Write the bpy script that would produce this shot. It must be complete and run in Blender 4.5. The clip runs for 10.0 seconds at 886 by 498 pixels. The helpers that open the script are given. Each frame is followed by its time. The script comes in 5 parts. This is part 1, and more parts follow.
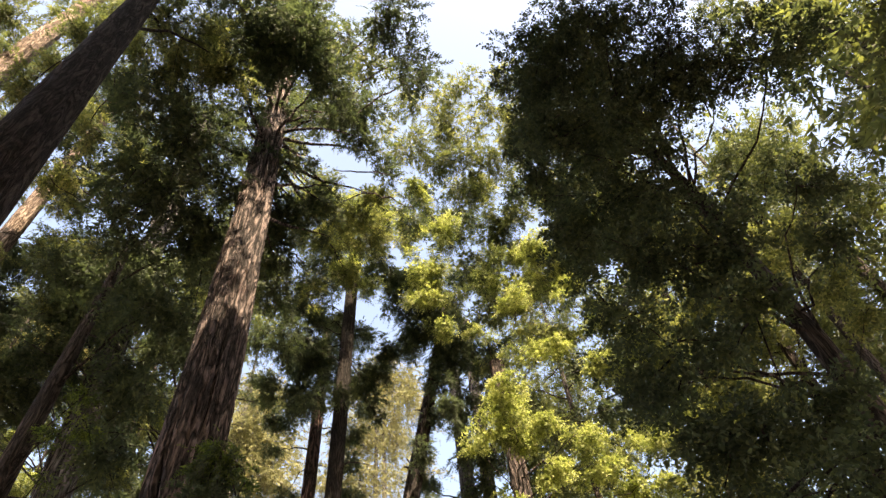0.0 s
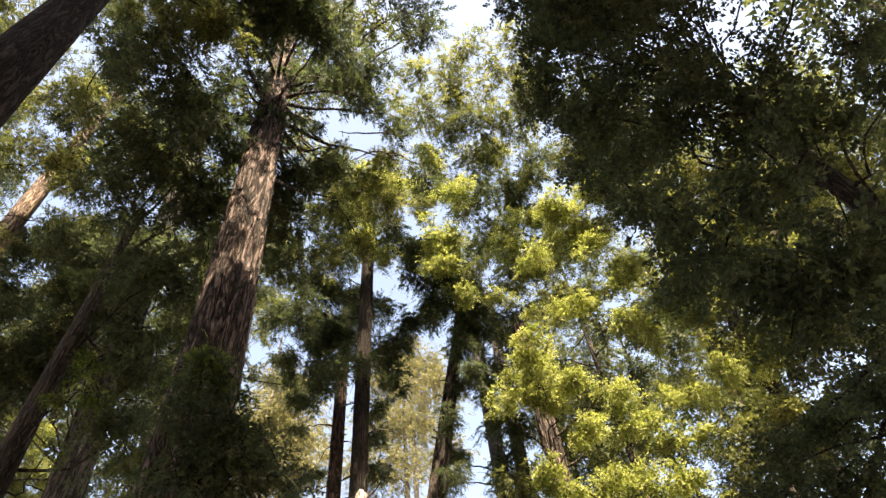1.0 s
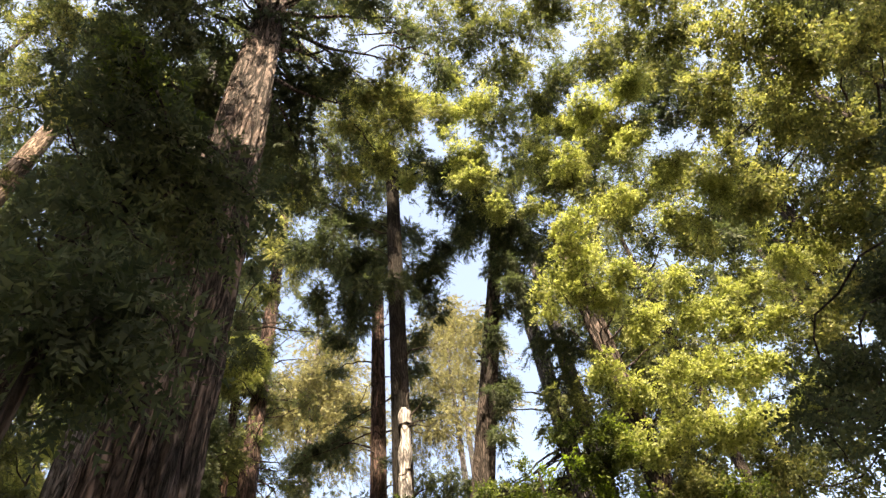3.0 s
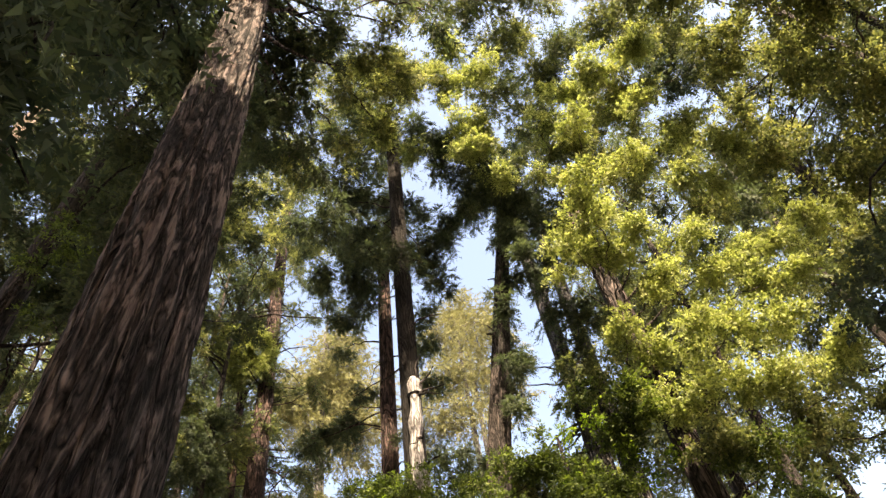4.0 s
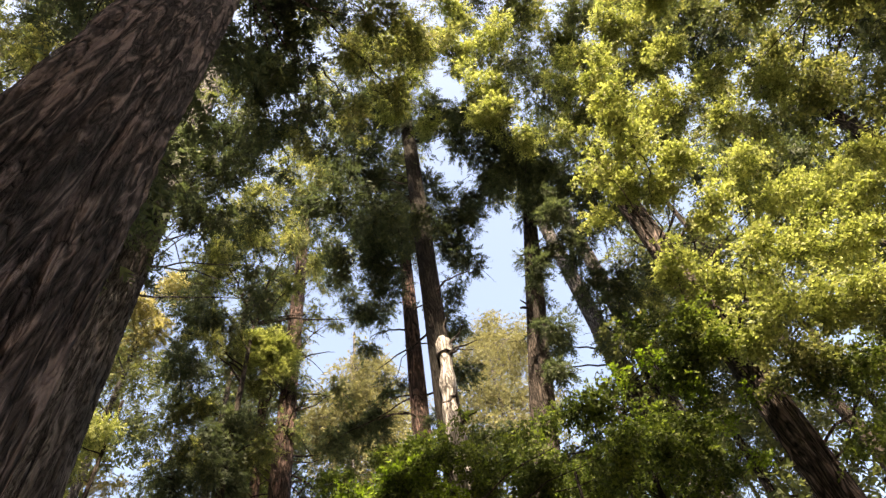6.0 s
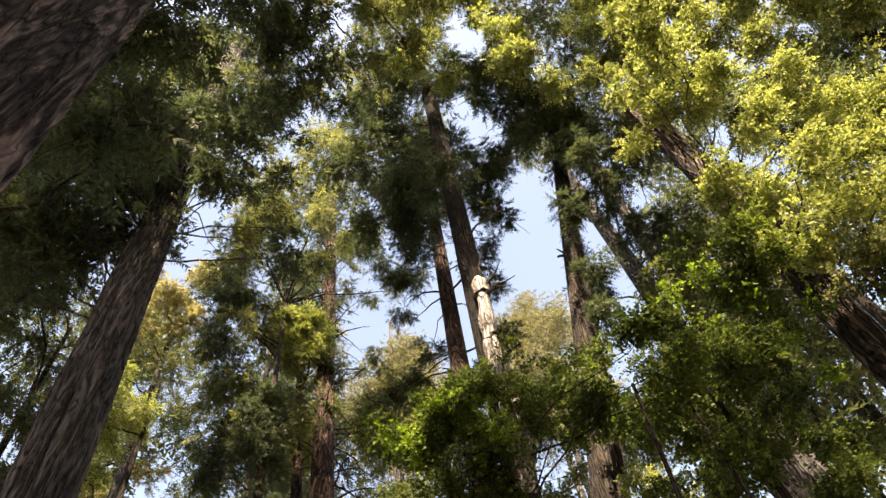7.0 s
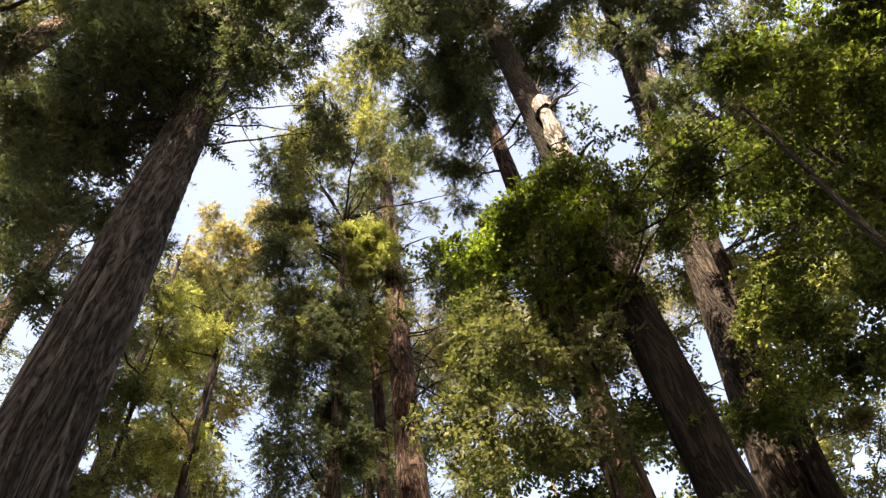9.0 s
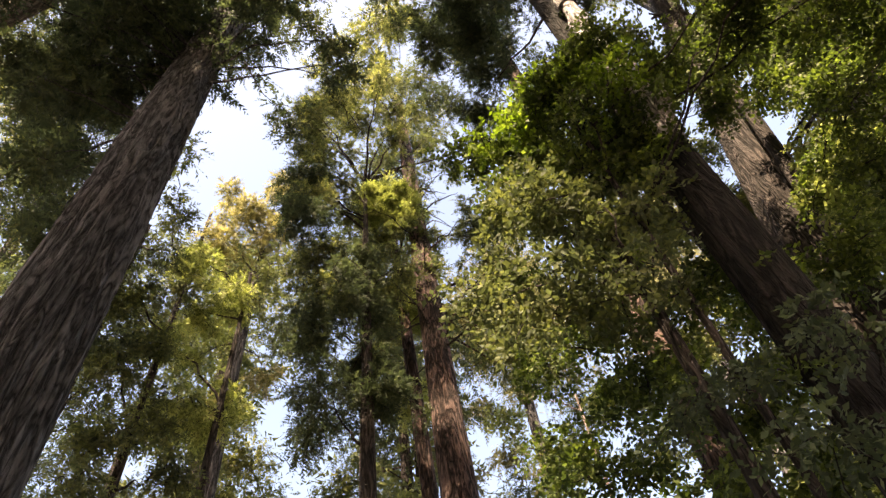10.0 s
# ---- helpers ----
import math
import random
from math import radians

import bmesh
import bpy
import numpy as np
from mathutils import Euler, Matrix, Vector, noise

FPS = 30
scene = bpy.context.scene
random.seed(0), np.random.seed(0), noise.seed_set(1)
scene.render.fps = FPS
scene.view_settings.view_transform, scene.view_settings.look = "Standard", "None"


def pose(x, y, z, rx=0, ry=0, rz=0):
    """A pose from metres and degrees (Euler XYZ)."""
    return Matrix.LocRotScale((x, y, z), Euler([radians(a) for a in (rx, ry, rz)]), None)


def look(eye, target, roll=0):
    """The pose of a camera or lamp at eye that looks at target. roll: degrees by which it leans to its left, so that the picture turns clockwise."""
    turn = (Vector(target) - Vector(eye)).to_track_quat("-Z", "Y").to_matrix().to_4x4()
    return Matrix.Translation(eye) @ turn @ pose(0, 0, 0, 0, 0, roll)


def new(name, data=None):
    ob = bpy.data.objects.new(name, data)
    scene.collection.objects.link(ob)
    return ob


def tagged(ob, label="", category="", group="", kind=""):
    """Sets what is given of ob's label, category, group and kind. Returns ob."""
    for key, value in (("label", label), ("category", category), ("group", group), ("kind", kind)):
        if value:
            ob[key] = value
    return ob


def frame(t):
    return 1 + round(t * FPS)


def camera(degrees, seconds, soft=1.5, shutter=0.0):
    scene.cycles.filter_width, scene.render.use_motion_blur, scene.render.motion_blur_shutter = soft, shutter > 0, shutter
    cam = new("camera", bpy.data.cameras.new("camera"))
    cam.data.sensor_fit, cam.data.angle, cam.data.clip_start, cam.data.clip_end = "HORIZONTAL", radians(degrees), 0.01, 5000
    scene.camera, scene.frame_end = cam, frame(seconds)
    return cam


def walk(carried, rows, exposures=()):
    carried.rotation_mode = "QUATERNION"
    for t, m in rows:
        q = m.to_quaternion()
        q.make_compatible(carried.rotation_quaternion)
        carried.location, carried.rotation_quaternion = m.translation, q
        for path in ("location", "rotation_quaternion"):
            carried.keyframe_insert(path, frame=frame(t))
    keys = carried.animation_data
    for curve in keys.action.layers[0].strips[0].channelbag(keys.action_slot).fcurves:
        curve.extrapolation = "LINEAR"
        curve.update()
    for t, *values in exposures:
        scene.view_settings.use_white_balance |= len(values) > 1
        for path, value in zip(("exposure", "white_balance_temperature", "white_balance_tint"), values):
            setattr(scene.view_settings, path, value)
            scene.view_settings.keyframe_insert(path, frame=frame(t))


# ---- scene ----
cam = camera(65.3, 10.0, soft=1.4)
METRES, EYE, TILT, LEAN, TURN = 12.0, 1.7, 56.0, 4.0, 0.0
ROWS = [
    (0.0, 0.0, 0.0, 0.0, -0.0, 0.0, -0.0),
    (0.5, 0.0026, 0.0249, -0.0367, 0.68, -0.33, 1.58),
    (1.0, 0.0054, 0.0536, -0.073, 1.58, -0.64, 3.35),
    (1.5, 0.0055, 0.0808, -0.111, 2.48, -0.93, 5.08),
    (2.0, 0.0057, 0.1089, -0.1504, 3.36, -1.3, 6.51),
    (2.5, 0.0022, 0.1357, -0.1897, 4.0, -1.78, 7.7),
    (3.0, -0.0024, 0.1635, -0.2286, 4.39, -2.18, 8.88),
    (4.5, -0.0242, 0.2435, -0.3444, 5.25, -1.06, 12.09),
    (5.0, -0.0346, 0.2715, -0.3824, 5.65, 0.23, 12.73),
    (6.5, -0.0779, 0.3528, -0.5024, 8.23, 2.83, 16.44),
    (7.0, -0.095, 0.3781, -0.5437, 9.84, 2.86, 18.63),
    (7.5, -0.113, 0.403, -0.5854, 11.55, 2.68, 20.69),
    (8.0, -0.1329, 0.4281, -0.6281, 13.15, 2.5, 22.53),
    (8.5, -0.1553, 0.4513, -0.669, 14.49, 2.36, 24.22),
    (9.0, -0.1809, 0.4768, -0.7103, 15.88, 2.44, 25.9),
    (9.5, -0.209, 0.4988, -0.7521, 17.24, 2.74, 27.5),
    (10.0, -0.2397, 0.5222, -0.7951, 18.51, 3.19, 29.03),
]
walk(cam, [(t, pose(0, 0, EYE, TILT, LEAN, TURN) @ pose(METRES * x, METRES * y, METRES * z, 90 + pitch, roll, yaw)) for t, x, y, z, yaw, pitch, roll in ROWS],
     exposures=((0.0, 2.32, 8700, 15), (2.5, 2.42, 8700, 15), (5.0, 2.28, 8500, 15), (7.0, 2.25, 8800, 17), (10.0, 2.38, 9000, 19)))

# ---- sky and sun: high sun behind the walker ----
SUN_FROM = Vector((0.2, -0.78, 0.86)).normalized()
elevation = math.asin(SUN_FROM.z)
azimuth = math.atan2(SUN_FROM.x, SUN_FROM.y)
world = bpy.data.worlds.new("sky")
scene.world = world
world.use_nodes = True
wn = world.node_tree.nodes
sky = wn.new("ShaderNodeTexSky")
sky.sky_type = "NISHITA"
sky.sun_disc = False
sky.sun_elevation = elevation
sky.sun_rotation = azimuth
sky.dust_density = 3.0
sky.ozone_density = 1.0
sky.air_density = 1.0
world.node_tree.links.new(sky.outputs[0], wn["Background"].inputs[0])
wn["Background"].inputs[1].default_value = 0.15
sun = new("sun", bpy.data.lights.new("sun", "SUN"))
sun.data.energy = 5.0
sun.data.angle = radians(0.55)
sun.data.color = (1.0, 0.92, 0.76)
sun.matrix_world = look(SUN_FROM * 60, (0, 0, 0))


# ---- materials ----
def material(name):
    m = bpy.data.materials.new(name)
    m.use_nodes = True
    m.node_tree.nodes.clear()
    return m, m.node_tree.nodes, m.node_tree.links


def ramp(nodes, stops):
    r = nodes.new("ShaderNodeValToRGB")
    els = r.color_ramp.elements
    while len(els) < len(stops):
        els.new(0.5)
    for e, (p, c) in zip(els, stops):
        e.position, e.color = p, (*c, 1)
    return r


def bark(name, dark, mid, light, scale=1.0, furrow=1.0):
    """Fibrous bark: braided furrows at two widths, stringy fibres on the ridges, broad stains."""
    m, n, l = material(name)
    out, bsdf = n.new("ShaderNodeOutputMaterial"), n.new("ShaderNodeBsdfPrincipled")
    co = n.new("ShaderNodeTexCoord")

    def grain(wide, tall, detail, rough, twist):
        mp, tex = n.new("ShaderNodeMapping"), n.new("ShaderNodeTexNoise")
        mp.inputs["Scale"].default_value = (wide * scale, wide * scale, tall * scale)
        l.new(co.outputs["Object"], mp.inputs["Vector"])
        tex.inputs["Scale"].default_value, tex.inputs["Detail"].default_value = 1.0, detail
        tex.inputs["Roughness"].default_value, tex.inputs["Distortion"].default_value = rough, twist
        l.new(mp.outputs[0], tex.inputs["Vector"])
        return tex.outputs[0]

    def sums(op, a, b, clamp=False):
        node = n.new("ShaderNodeMath")
        node.operation, node.use_clamp = op, clamp
        for slot, value in zip(node.inputs, (a, b)):
            if isinstance(value, float):
                slot.default_value = value
            else:
                l.new(value, slot)
        return node.outputs[0]

    def furrows(wide, tall, sharp, twist):
        away = sums("ABSOLUTE", sums("SUBTRACT", grain(wide, tall, 2.0, 0.5, twist), 0.5), 0.0)
        return sums("MULTIPLY", away, sharp, True)

    deep, narrow = furrows(7.0, 1.0, 7.5, 1.3), furrows(17.0, 2.6, 6.0, 0.8)
    fibre, flake = grain(46.0, 5.0, 5.0, 0.65, 0.2), grain(30.0, 16.0, 3.0, 0.6, 0.3)
    height = sums("ADD", sums("MULTIPLY", deep, 0.52), sums("MULTIPLY", narrow, 0.24))
    height = sums("ADD", height, sums("ADD", sums("MULTIPLY", fibre, 0.3), sums("MULTIPLY", flake, 0.22)))
    # Furrows ramp to dark: crack shade is painted in with the bark's tones.
    col = ramp(n, [(0.34, dark), (0.68, mid), (0.96, light)])
    l.new(height, col.inputs[0])
    stain = n.new("ShaderNodeTexNoise")
    stain.inputs["Scale"].default_value, stain.inputs["Detail"].default_value = 0.9, 4
    l.new(co.outputs["Object"], stain.inputs["Vector"])
    tint = ramp(n, [(0.35, (0.68, 0.7, 0.72)), (0.65, (1.0, 0.96, 0.94))])
    l.new(stain.outputs[0], tint.inputs[0])
    mul = n.new("ShaderNodeMix")
    mul.data_type, mul.blend_type = "RGBA", "MULTIPLY"
    mul.inputs[0].default_value = 1
    l.new(col.outputs[0], mul.inputs[6])
    l.new(tint.outputs[0], mul.inputs[7])
    l.new(mul.outputs[2], bsdf.inputs["Base Color"])
    bsdf.inputs["Roughness"].default_value = 0.92
    bsdf.inputs["Specular IOR Level"].default_value = 0.15
    bump = n.new("ShaderNodeBump")
    bump.inputs["Strength"].default_value = 1.0
    bump.inputs["Distance"].default_value = 0.07 * furrow
    l.new(height, bump.inputs["Height"])
    l.new(bump.outputs[0], bsdf.inputs["Normal"])
    l.new(bsdf.outputs[0], out.inputs[0])
    return m


def leaf(name, low, mid, high, glow, through_part=0.45, rough=0.45, gloss=0.5):
    """Thin leaves: each leaf its own tone, light passing through the blade."""
    m, n, l = material(name)
    out, bsdf = n.new("ShaderNodeOutputMaterial"), n.new("ShaderNodeBsdfPrincipled")
    geo = n.new("ShaderNodeNewGeometry")
    co = n.new("ShaderNodeTexCoord")
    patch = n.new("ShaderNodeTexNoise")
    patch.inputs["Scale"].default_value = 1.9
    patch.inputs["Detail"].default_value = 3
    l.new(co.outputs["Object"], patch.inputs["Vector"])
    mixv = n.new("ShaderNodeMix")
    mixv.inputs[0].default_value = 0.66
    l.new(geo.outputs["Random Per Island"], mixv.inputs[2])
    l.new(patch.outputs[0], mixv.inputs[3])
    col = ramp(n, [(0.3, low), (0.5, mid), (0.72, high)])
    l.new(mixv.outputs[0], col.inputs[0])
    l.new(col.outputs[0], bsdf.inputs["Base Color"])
    bsdf.inputs["Roughness"].default_value = rough + 0.2
    bsdf.inputs["Specular IOR Level"].default_value = 0.4 * gloss
    tr = n.new("ShaderNodeBsdfTranslucent")
    tint = n.new("ShaderNodeMix")
    tint.data_type, tint.blend_type = "RGBA", "MULTIPLY"
    tint.inputs[0].default_value = 1
    tint.inputs[7].default_value = (*glow, 1)
    l.new(col.outputs[0], tint.inputs[6])
    l.new(tint.outputs[2], tr.inputs[0])
    mix = n.new("ShaderNodeMixShader")
    mix.inputs[0].default_value = through_part
    l.new(bsdf.outputs[0], mix.inputs[1])
    l.new(tr.outputs[0], mix.inputs[2])
    l.new(mix.outputs[0], out.inputs[0])
    return m


RED_BARK = bark("redwood_bark", (0.011, 0.0095, 0.0095), (0.07, 0.057, 0.056), (0.23, 0.182, 0.174))
RUSSET_BARK = bark("russet_bark", (0.01, 0.007, 0.0065), (0.06, 0.04, 0.036), (0.15, 0.1, 0.09))
GREY_BARK = bark("weathered_bark", (0.017, 0.0165, 0.017), (0.082, 0.08, 0.084), (0.15, 0.146, 0.15))
DARK_BARK = bark("dark_bark", (0.014, 0.012, 0.0115), (0.042, 0.035, 0.033), (0.09, 0.075, 0.07), 1.4, 0.7)
# Bark darkened in colour where crown shade should fall on the trunk.
SHADED_BARK = bark("shaded_bark", (0.004, 0.0036, 0.0036), (0.015, 0.013, 0.0125), (0.036, 0.031, 0.03), 1.4, 0.7)
# Bark painted lighter for trunks meant to stand in sun.
PALE_BARK = bark("sunlit_pale_bark", (0.06, 0.045, 0.04), (0.2, 0.15, 0.125), (0.36, 0.29, 0.25), 1.2)
DEAD_WOOD = bark("bare_grey_wood", (0.13, 0.12, 0.12), (0.43, 0.405, 0.405), (0.66, 0.63, 0.63), 1.6, 0.7)

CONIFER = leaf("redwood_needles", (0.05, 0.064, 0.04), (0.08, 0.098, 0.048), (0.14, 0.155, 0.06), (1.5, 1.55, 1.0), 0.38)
# Darker copy of the redwood needles; shade is put into its colour.
SHADE_CONIFER = leaf("shaded_foliage", (0.036, 0.05, 0.036), (0.056, 0.074, 0.047), (0.094, 0.115, 0.06), (1.4, 1.5, 1.0), 0.38)
# Yellow-green leaves, also lent to boughs that should read as sunlit.
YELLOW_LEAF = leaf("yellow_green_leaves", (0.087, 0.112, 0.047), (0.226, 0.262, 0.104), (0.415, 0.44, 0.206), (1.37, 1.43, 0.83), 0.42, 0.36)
# Bay leaves, darkened in colour for the deep shade of the understorey.
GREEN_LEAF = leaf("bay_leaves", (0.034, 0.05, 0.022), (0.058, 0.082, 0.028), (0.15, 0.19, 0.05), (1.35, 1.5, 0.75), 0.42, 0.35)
# Olive needles, also the lighter copy for boughs meant as lit.
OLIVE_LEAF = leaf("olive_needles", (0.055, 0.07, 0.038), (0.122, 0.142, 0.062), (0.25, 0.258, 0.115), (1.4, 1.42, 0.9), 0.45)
# Golden foliage, its colour raised to stand in for sun that crowns block.
GOLD_LEAF = leaf("sunlit_golden_leaves", (0.12, 0.122, 0.06), (0.235, 0.228, 0.112), (0.37, 0.35, 0.19), (1.3, 1.25, 0.85), 0.42, 0.4)
# Fresh green leaves, also the lighter colour painted on sunlit bay tips.
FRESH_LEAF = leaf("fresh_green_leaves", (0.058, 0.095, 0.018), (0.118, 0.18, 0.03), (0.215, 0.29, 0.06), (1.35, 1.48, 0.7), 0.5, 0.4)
# Paler, greyer needles: the haze of distance is put into the colour.
FAR_LEAF = leaf("hazy_far_needles", (0.105, 0.112, 0.062), (0.155, 0.158, 0.085), (0.225, 0.212, 0.11), (1.1, 1.1, 0.85), 0.35, 0.8, 0.15)

duff, n, l = material("needle_litter")
gout, gb, gc, gn = n.new("ShaderNodeOutputMaterial"), n.new("ShaderNodeBsdfPrincipled"), n.new("ShaderNodeTexCoord"), n.new("ShaderNodeTexNoise")
gn.inputs["Scale"].default_value, gn.inputs["Detail"].default_value = 6, 9
gr = ramp(n, [(0.35, (0.05, 0.035, 0.022)), (0.55, (0.13, 0.085, 0.05)), (0.7, (0.2, 0.14, 0.08))])
l.new(gc.outputs["Object"], gn.inputs["Vector"])
l.new(gn.outputs[0], gr.inputs[0])
l.new(gr.outputs[0], gb.inputs["Base Color"])
gb.inputs["Roughness"].default_value = 0.95
gbump = n.new("ShaderNodeBump")
gbump.inputs["Distance"].default_value = 0.05
l.new(gn.outputs[0], gbump.inputs["Height"])
l.new(gbump.outputs[0], gb.inputs["Normal"])
l.new(gb.outputs[0], gout.inputs[0])


# ---- building blocks ----
def mesh_object(name, verts, faces, mat, parent=None, smooth=True, label="", kind=""):
    """One mesh object from arrays of corners and quads."""
    verts, faces = np.asarray(verts, dtype=np.float32), np.asarray(faces, dtype=np.int32)
    me = bpy.data.meshes.new(name)
    me.vertices.add(len(verts))
    me.vertices.foreach_set("co", verts.ravel())
    k = faces.shape[1]
    me.loops.add(faces.size)
    me.loops.foreach_set("vertex_index", faces.ravel())
    me.polygons.add(len(faces))
    me.polygons.foreach_set("loop_start", np.arange(0, faces.size, k, dtype=np.int32))
    me.polygons.foreach_set("use_smooth", np.full(len(faces), smooth))
    me.update(calc_edges=True)
    me.materials.append(mat)
    ob = new(name, me)
    if parent:
        ob.parent = parent
    return tagged(ob, label=label, kind=kind)


def tube(path, radii, sides, relief=0.0, seed=0):
    """A round tapered tube along a path of points; relief cuts lengthwise furrows into it."""
    path, radii = np.asarray(path, float), np.asarray(radii, float)
    g = np.random.default_rng(seed)
    m = len(path)
    d = np.gradient(path, axis=0)
    d /= np.linalg.norm(d, axis=1)[:, None]
    ref = np.tile(np.array([0.31, 0.95, 0.05]), (m, 1))
    flat = np.abs((d * ref).sum(1)) > 0.9
    ref[flat] = (0.95, -0.2, 0.25)
    u = np.cross(d, ref)
    u /= np.linalg.norm(u, axis=1)[:, None]
    v = np.cross(d, u)
    a = np.linspace(0, 2 * np.pi, sides, endpoint=False)
    r = np.repeat(radii[:, None], sides, 1)
    if relief:
        s = np.concatenate([[0], np.cumsum(np.linalg.norm(np.diff(path, axis=0), axis=1))])[:, None]
        shape = 0.5 * np.sin(3 * a[None, :] + 0.25 * s) + 0.4 * np.sin(5 * a[None, :] - 0.2 * s + 1.7)
        for k, w, wide in ((5, 1.3, 0.3), (8, 1.1, 0.3), (11, 1.0, 0.32), (15, 0.8, 0.35), (21, 0.6, 0.4)):
            drift = g.uniform(-0.05, 0.05) * s + sum(c * np.sin(s * f + g.uniform(0, 6)) for c, f in ((0.5, g.uniform(0.3, 0.7)), (0.22, g.uniform(1.0, 2.0)), (0.08, g.uniform(3, 5))))
            wave = np.sin(0.5 * k * a[None, :] + drift) if k % 2 == 0 else np.sin(k * a[None, :] * 0.5 + drift) * np.ones((m, 1))
            depth = 0.55 + 0.45 * np.sin(s * g.uniform(0.5, 1.3) + g.uniform(0, 6) + 2 * a[None, :])
            shape -= w * np.exp(-(wave / wide) ** 2) * depth
        shape += 0.12 * g.standard_normal((m, sides))
        r = r * (1 + relief * shape)
    verts = path[:, None, :] + r[:, :, None] * (np.cos(a)[None, :, None] * u[:, None, :] + np.sin(a)[None, :, None] * v[:, None, :])
    i, j = np.meshgrid(np.arange(m - 1), np.arange(sides), indexing="ij")
    j2 = (j + 1) % sides
    faces = np.stack([i * sides + j, i * sides + j2, (i + 1) * sides + j2, (i + 1) * sides + j], -1).reshape(-1, 4)
    return verts.reshape(-1, 3), faces


def bent(a, b, sag, steps, g, wobble=0.06):
    """A crooked path from a to b that sags (or rises) in its middle."""
    a, b = np.asarray(a, float), np.asarray(b, float)
    t = np.linspace(0, 1, steps)[:, None]
    p = a + (b - a) * t
    p[:, 2] += sag * np.sin(np.pi * t[:, 0])
    w = g.normal(0, wobble, (steps, 3)).cumsum(0) * np.sin(np.pi * t)
    return p + w


def along(base, lean, z):
    return np.array([base[0] + lean[0] * z, base[1] + lean[1] * z, z])


def sprigs(boughs, g, needle, clump):
    """Thin branchlets that fan out from each bough's middle and hang at their tips."""
    rows = []
    for x, y, z, r in boughs:
        k = int((5 + 7 * r ** 1.3) * clump) if needle else int((4 + 5.5 * r ** 1.4) * clump)
        out = g.normal(0, 1, (k, 3)) * np.array([1, 1, 0.55])
        out /= np.linalg.norm(out, axis=1)[:, None]
        span = r * g.uniform(0.45, 1.12, k)
        start = np.array([x, y, z]) + g.normal(0, 0.2, (k, 3)) * r
        t = np.linspace(0, 1, 5)
        line = start[:, None, :] + out[:, None, :] * (span[:, None] * t)[:, :, None] * 0.8
        line[:, :, 2] -= (0.7 if needle else 0.2) * span[:, None] * t ** 2
        line += g.normal(0, 0.035, line.shape) * r * t[None, :, None]
        rows.append((r, line, g.uniform(0.3, 1.0, k)))
    return rows


FINE = 0.8


def leaves(fans, g, size, density, droop, needle):
    """Leaf blades on sprays, gathered along the branchlets: three-cornered needles or broader kites."""
    size = size * FINE if size < 0.25 else size
    centres, dirs = [], []
    for r, line, weight in fans:
        k = len(line)
        count = int(0.84 * density * r * r / (size * size))
        pick = g.choice(k, count, p=weight / weight.sum())
        t = (g.uniform(0.1, 1.0, count) ** 0.7) * 3.999
        lo = t.astype(int)
        at = line[pick, lo] + (line[pick, lo + 1] - line[pick, lo]) * (t - lo)[:, None]
        tuft = (0.035 + 0.06 * r) * (0.6 + weight[pick]) * (1.0 if needle else 1.15) * (0.8 + 1.5 * size)
        pos = g.normal(0, 1, (count, 3)) * np.array([1, 1, 0.5]) * tuft[:, None]
        heading = line[pick, 4] - line[pick, 0]
        heading /= np.linalg.norm(heading, axis=1)[:, None] + 1e-6
        out = pos / (np.linalg.norm(pos, axis=1)[:, None] + 1e-6) + 0.7 * heading + 0.35 * g.normal(0, 1, (count, 3))
        out[:, 2] -= droop
        centres.append(pos + at)
        dirs.append(out)
    c, d = np.concatenate(centres), np.concatenate(dirs)
    d /= np.linalg.norm(d, axis=1)[:, None]
    n = len(c)
    up = g.normal(0, 0.8, (n, 3)) + np.array([0, 0, 1.0])
    side = np.cross(d, up)
    side /= np.linalg.norm(side, axis=1)[:, None]
    up = np.cross(side, d)
    per = 7
    length = size * (3.0 if needle else 2.6) * g.uniform(0.7, 1.25, n)
    corners = 3 if needle else 4
    verts = np.empty((n, per, corners, 3), np.float32)
    for i in range(per):
        s = (i + 0.6) / per
        hand = 1 if i % 2 else -1
        if i == per - 1:
            hand = 0
        base = c + d * (s * length)[:, None] - np.array([0, 0, 1]) * (0.18 * s * s * length)[:, None]
        way = d * (0.75 if needle else 0.55) + side * hand * (0.85 if needle else 0.9) + up * g.normal(0, 0.3, (n, 1))
        way += g.normal(0, 0.16 if needle else 0.34, (n, 3))
        way /= np.linalg.norm(way, axis=1)[:, None]
        wide = np.cross(way, up + g.normal(0, 0.25 if needle else 0.5, (n, 3)))
        wide /= np.linalg.norm(wide, axis=1)[:, None] + 1e-6
        ll = (size * g.uniform(0.75, 1.25, n) * ((1.25 - 0.6 * s) if needle else 1.0))[:, None]
        ww = ll * (0.24 if needle else 0.31)
        lift = up * ll * 0.06
        if needle:
            verts[:, i, 0] = base + wide * ww
            verts[:, i, 1] = base + way * ll
            verts[:, i, 2] = base - wide * ww + lift
        else:
            verts[:, i, 0] = base
            verts[:, i, 1] = base + way * ll * 0.45 + wide * ww + lift
            verts[:, i, 2] = base + way * ll
            verts[:, i, 3] = base + way * ll * 0.45 - wide * ww + lift
    v = verts.reshape(-1, 3)
    return v, np.arange(len(v)).reshape(-1, corners)




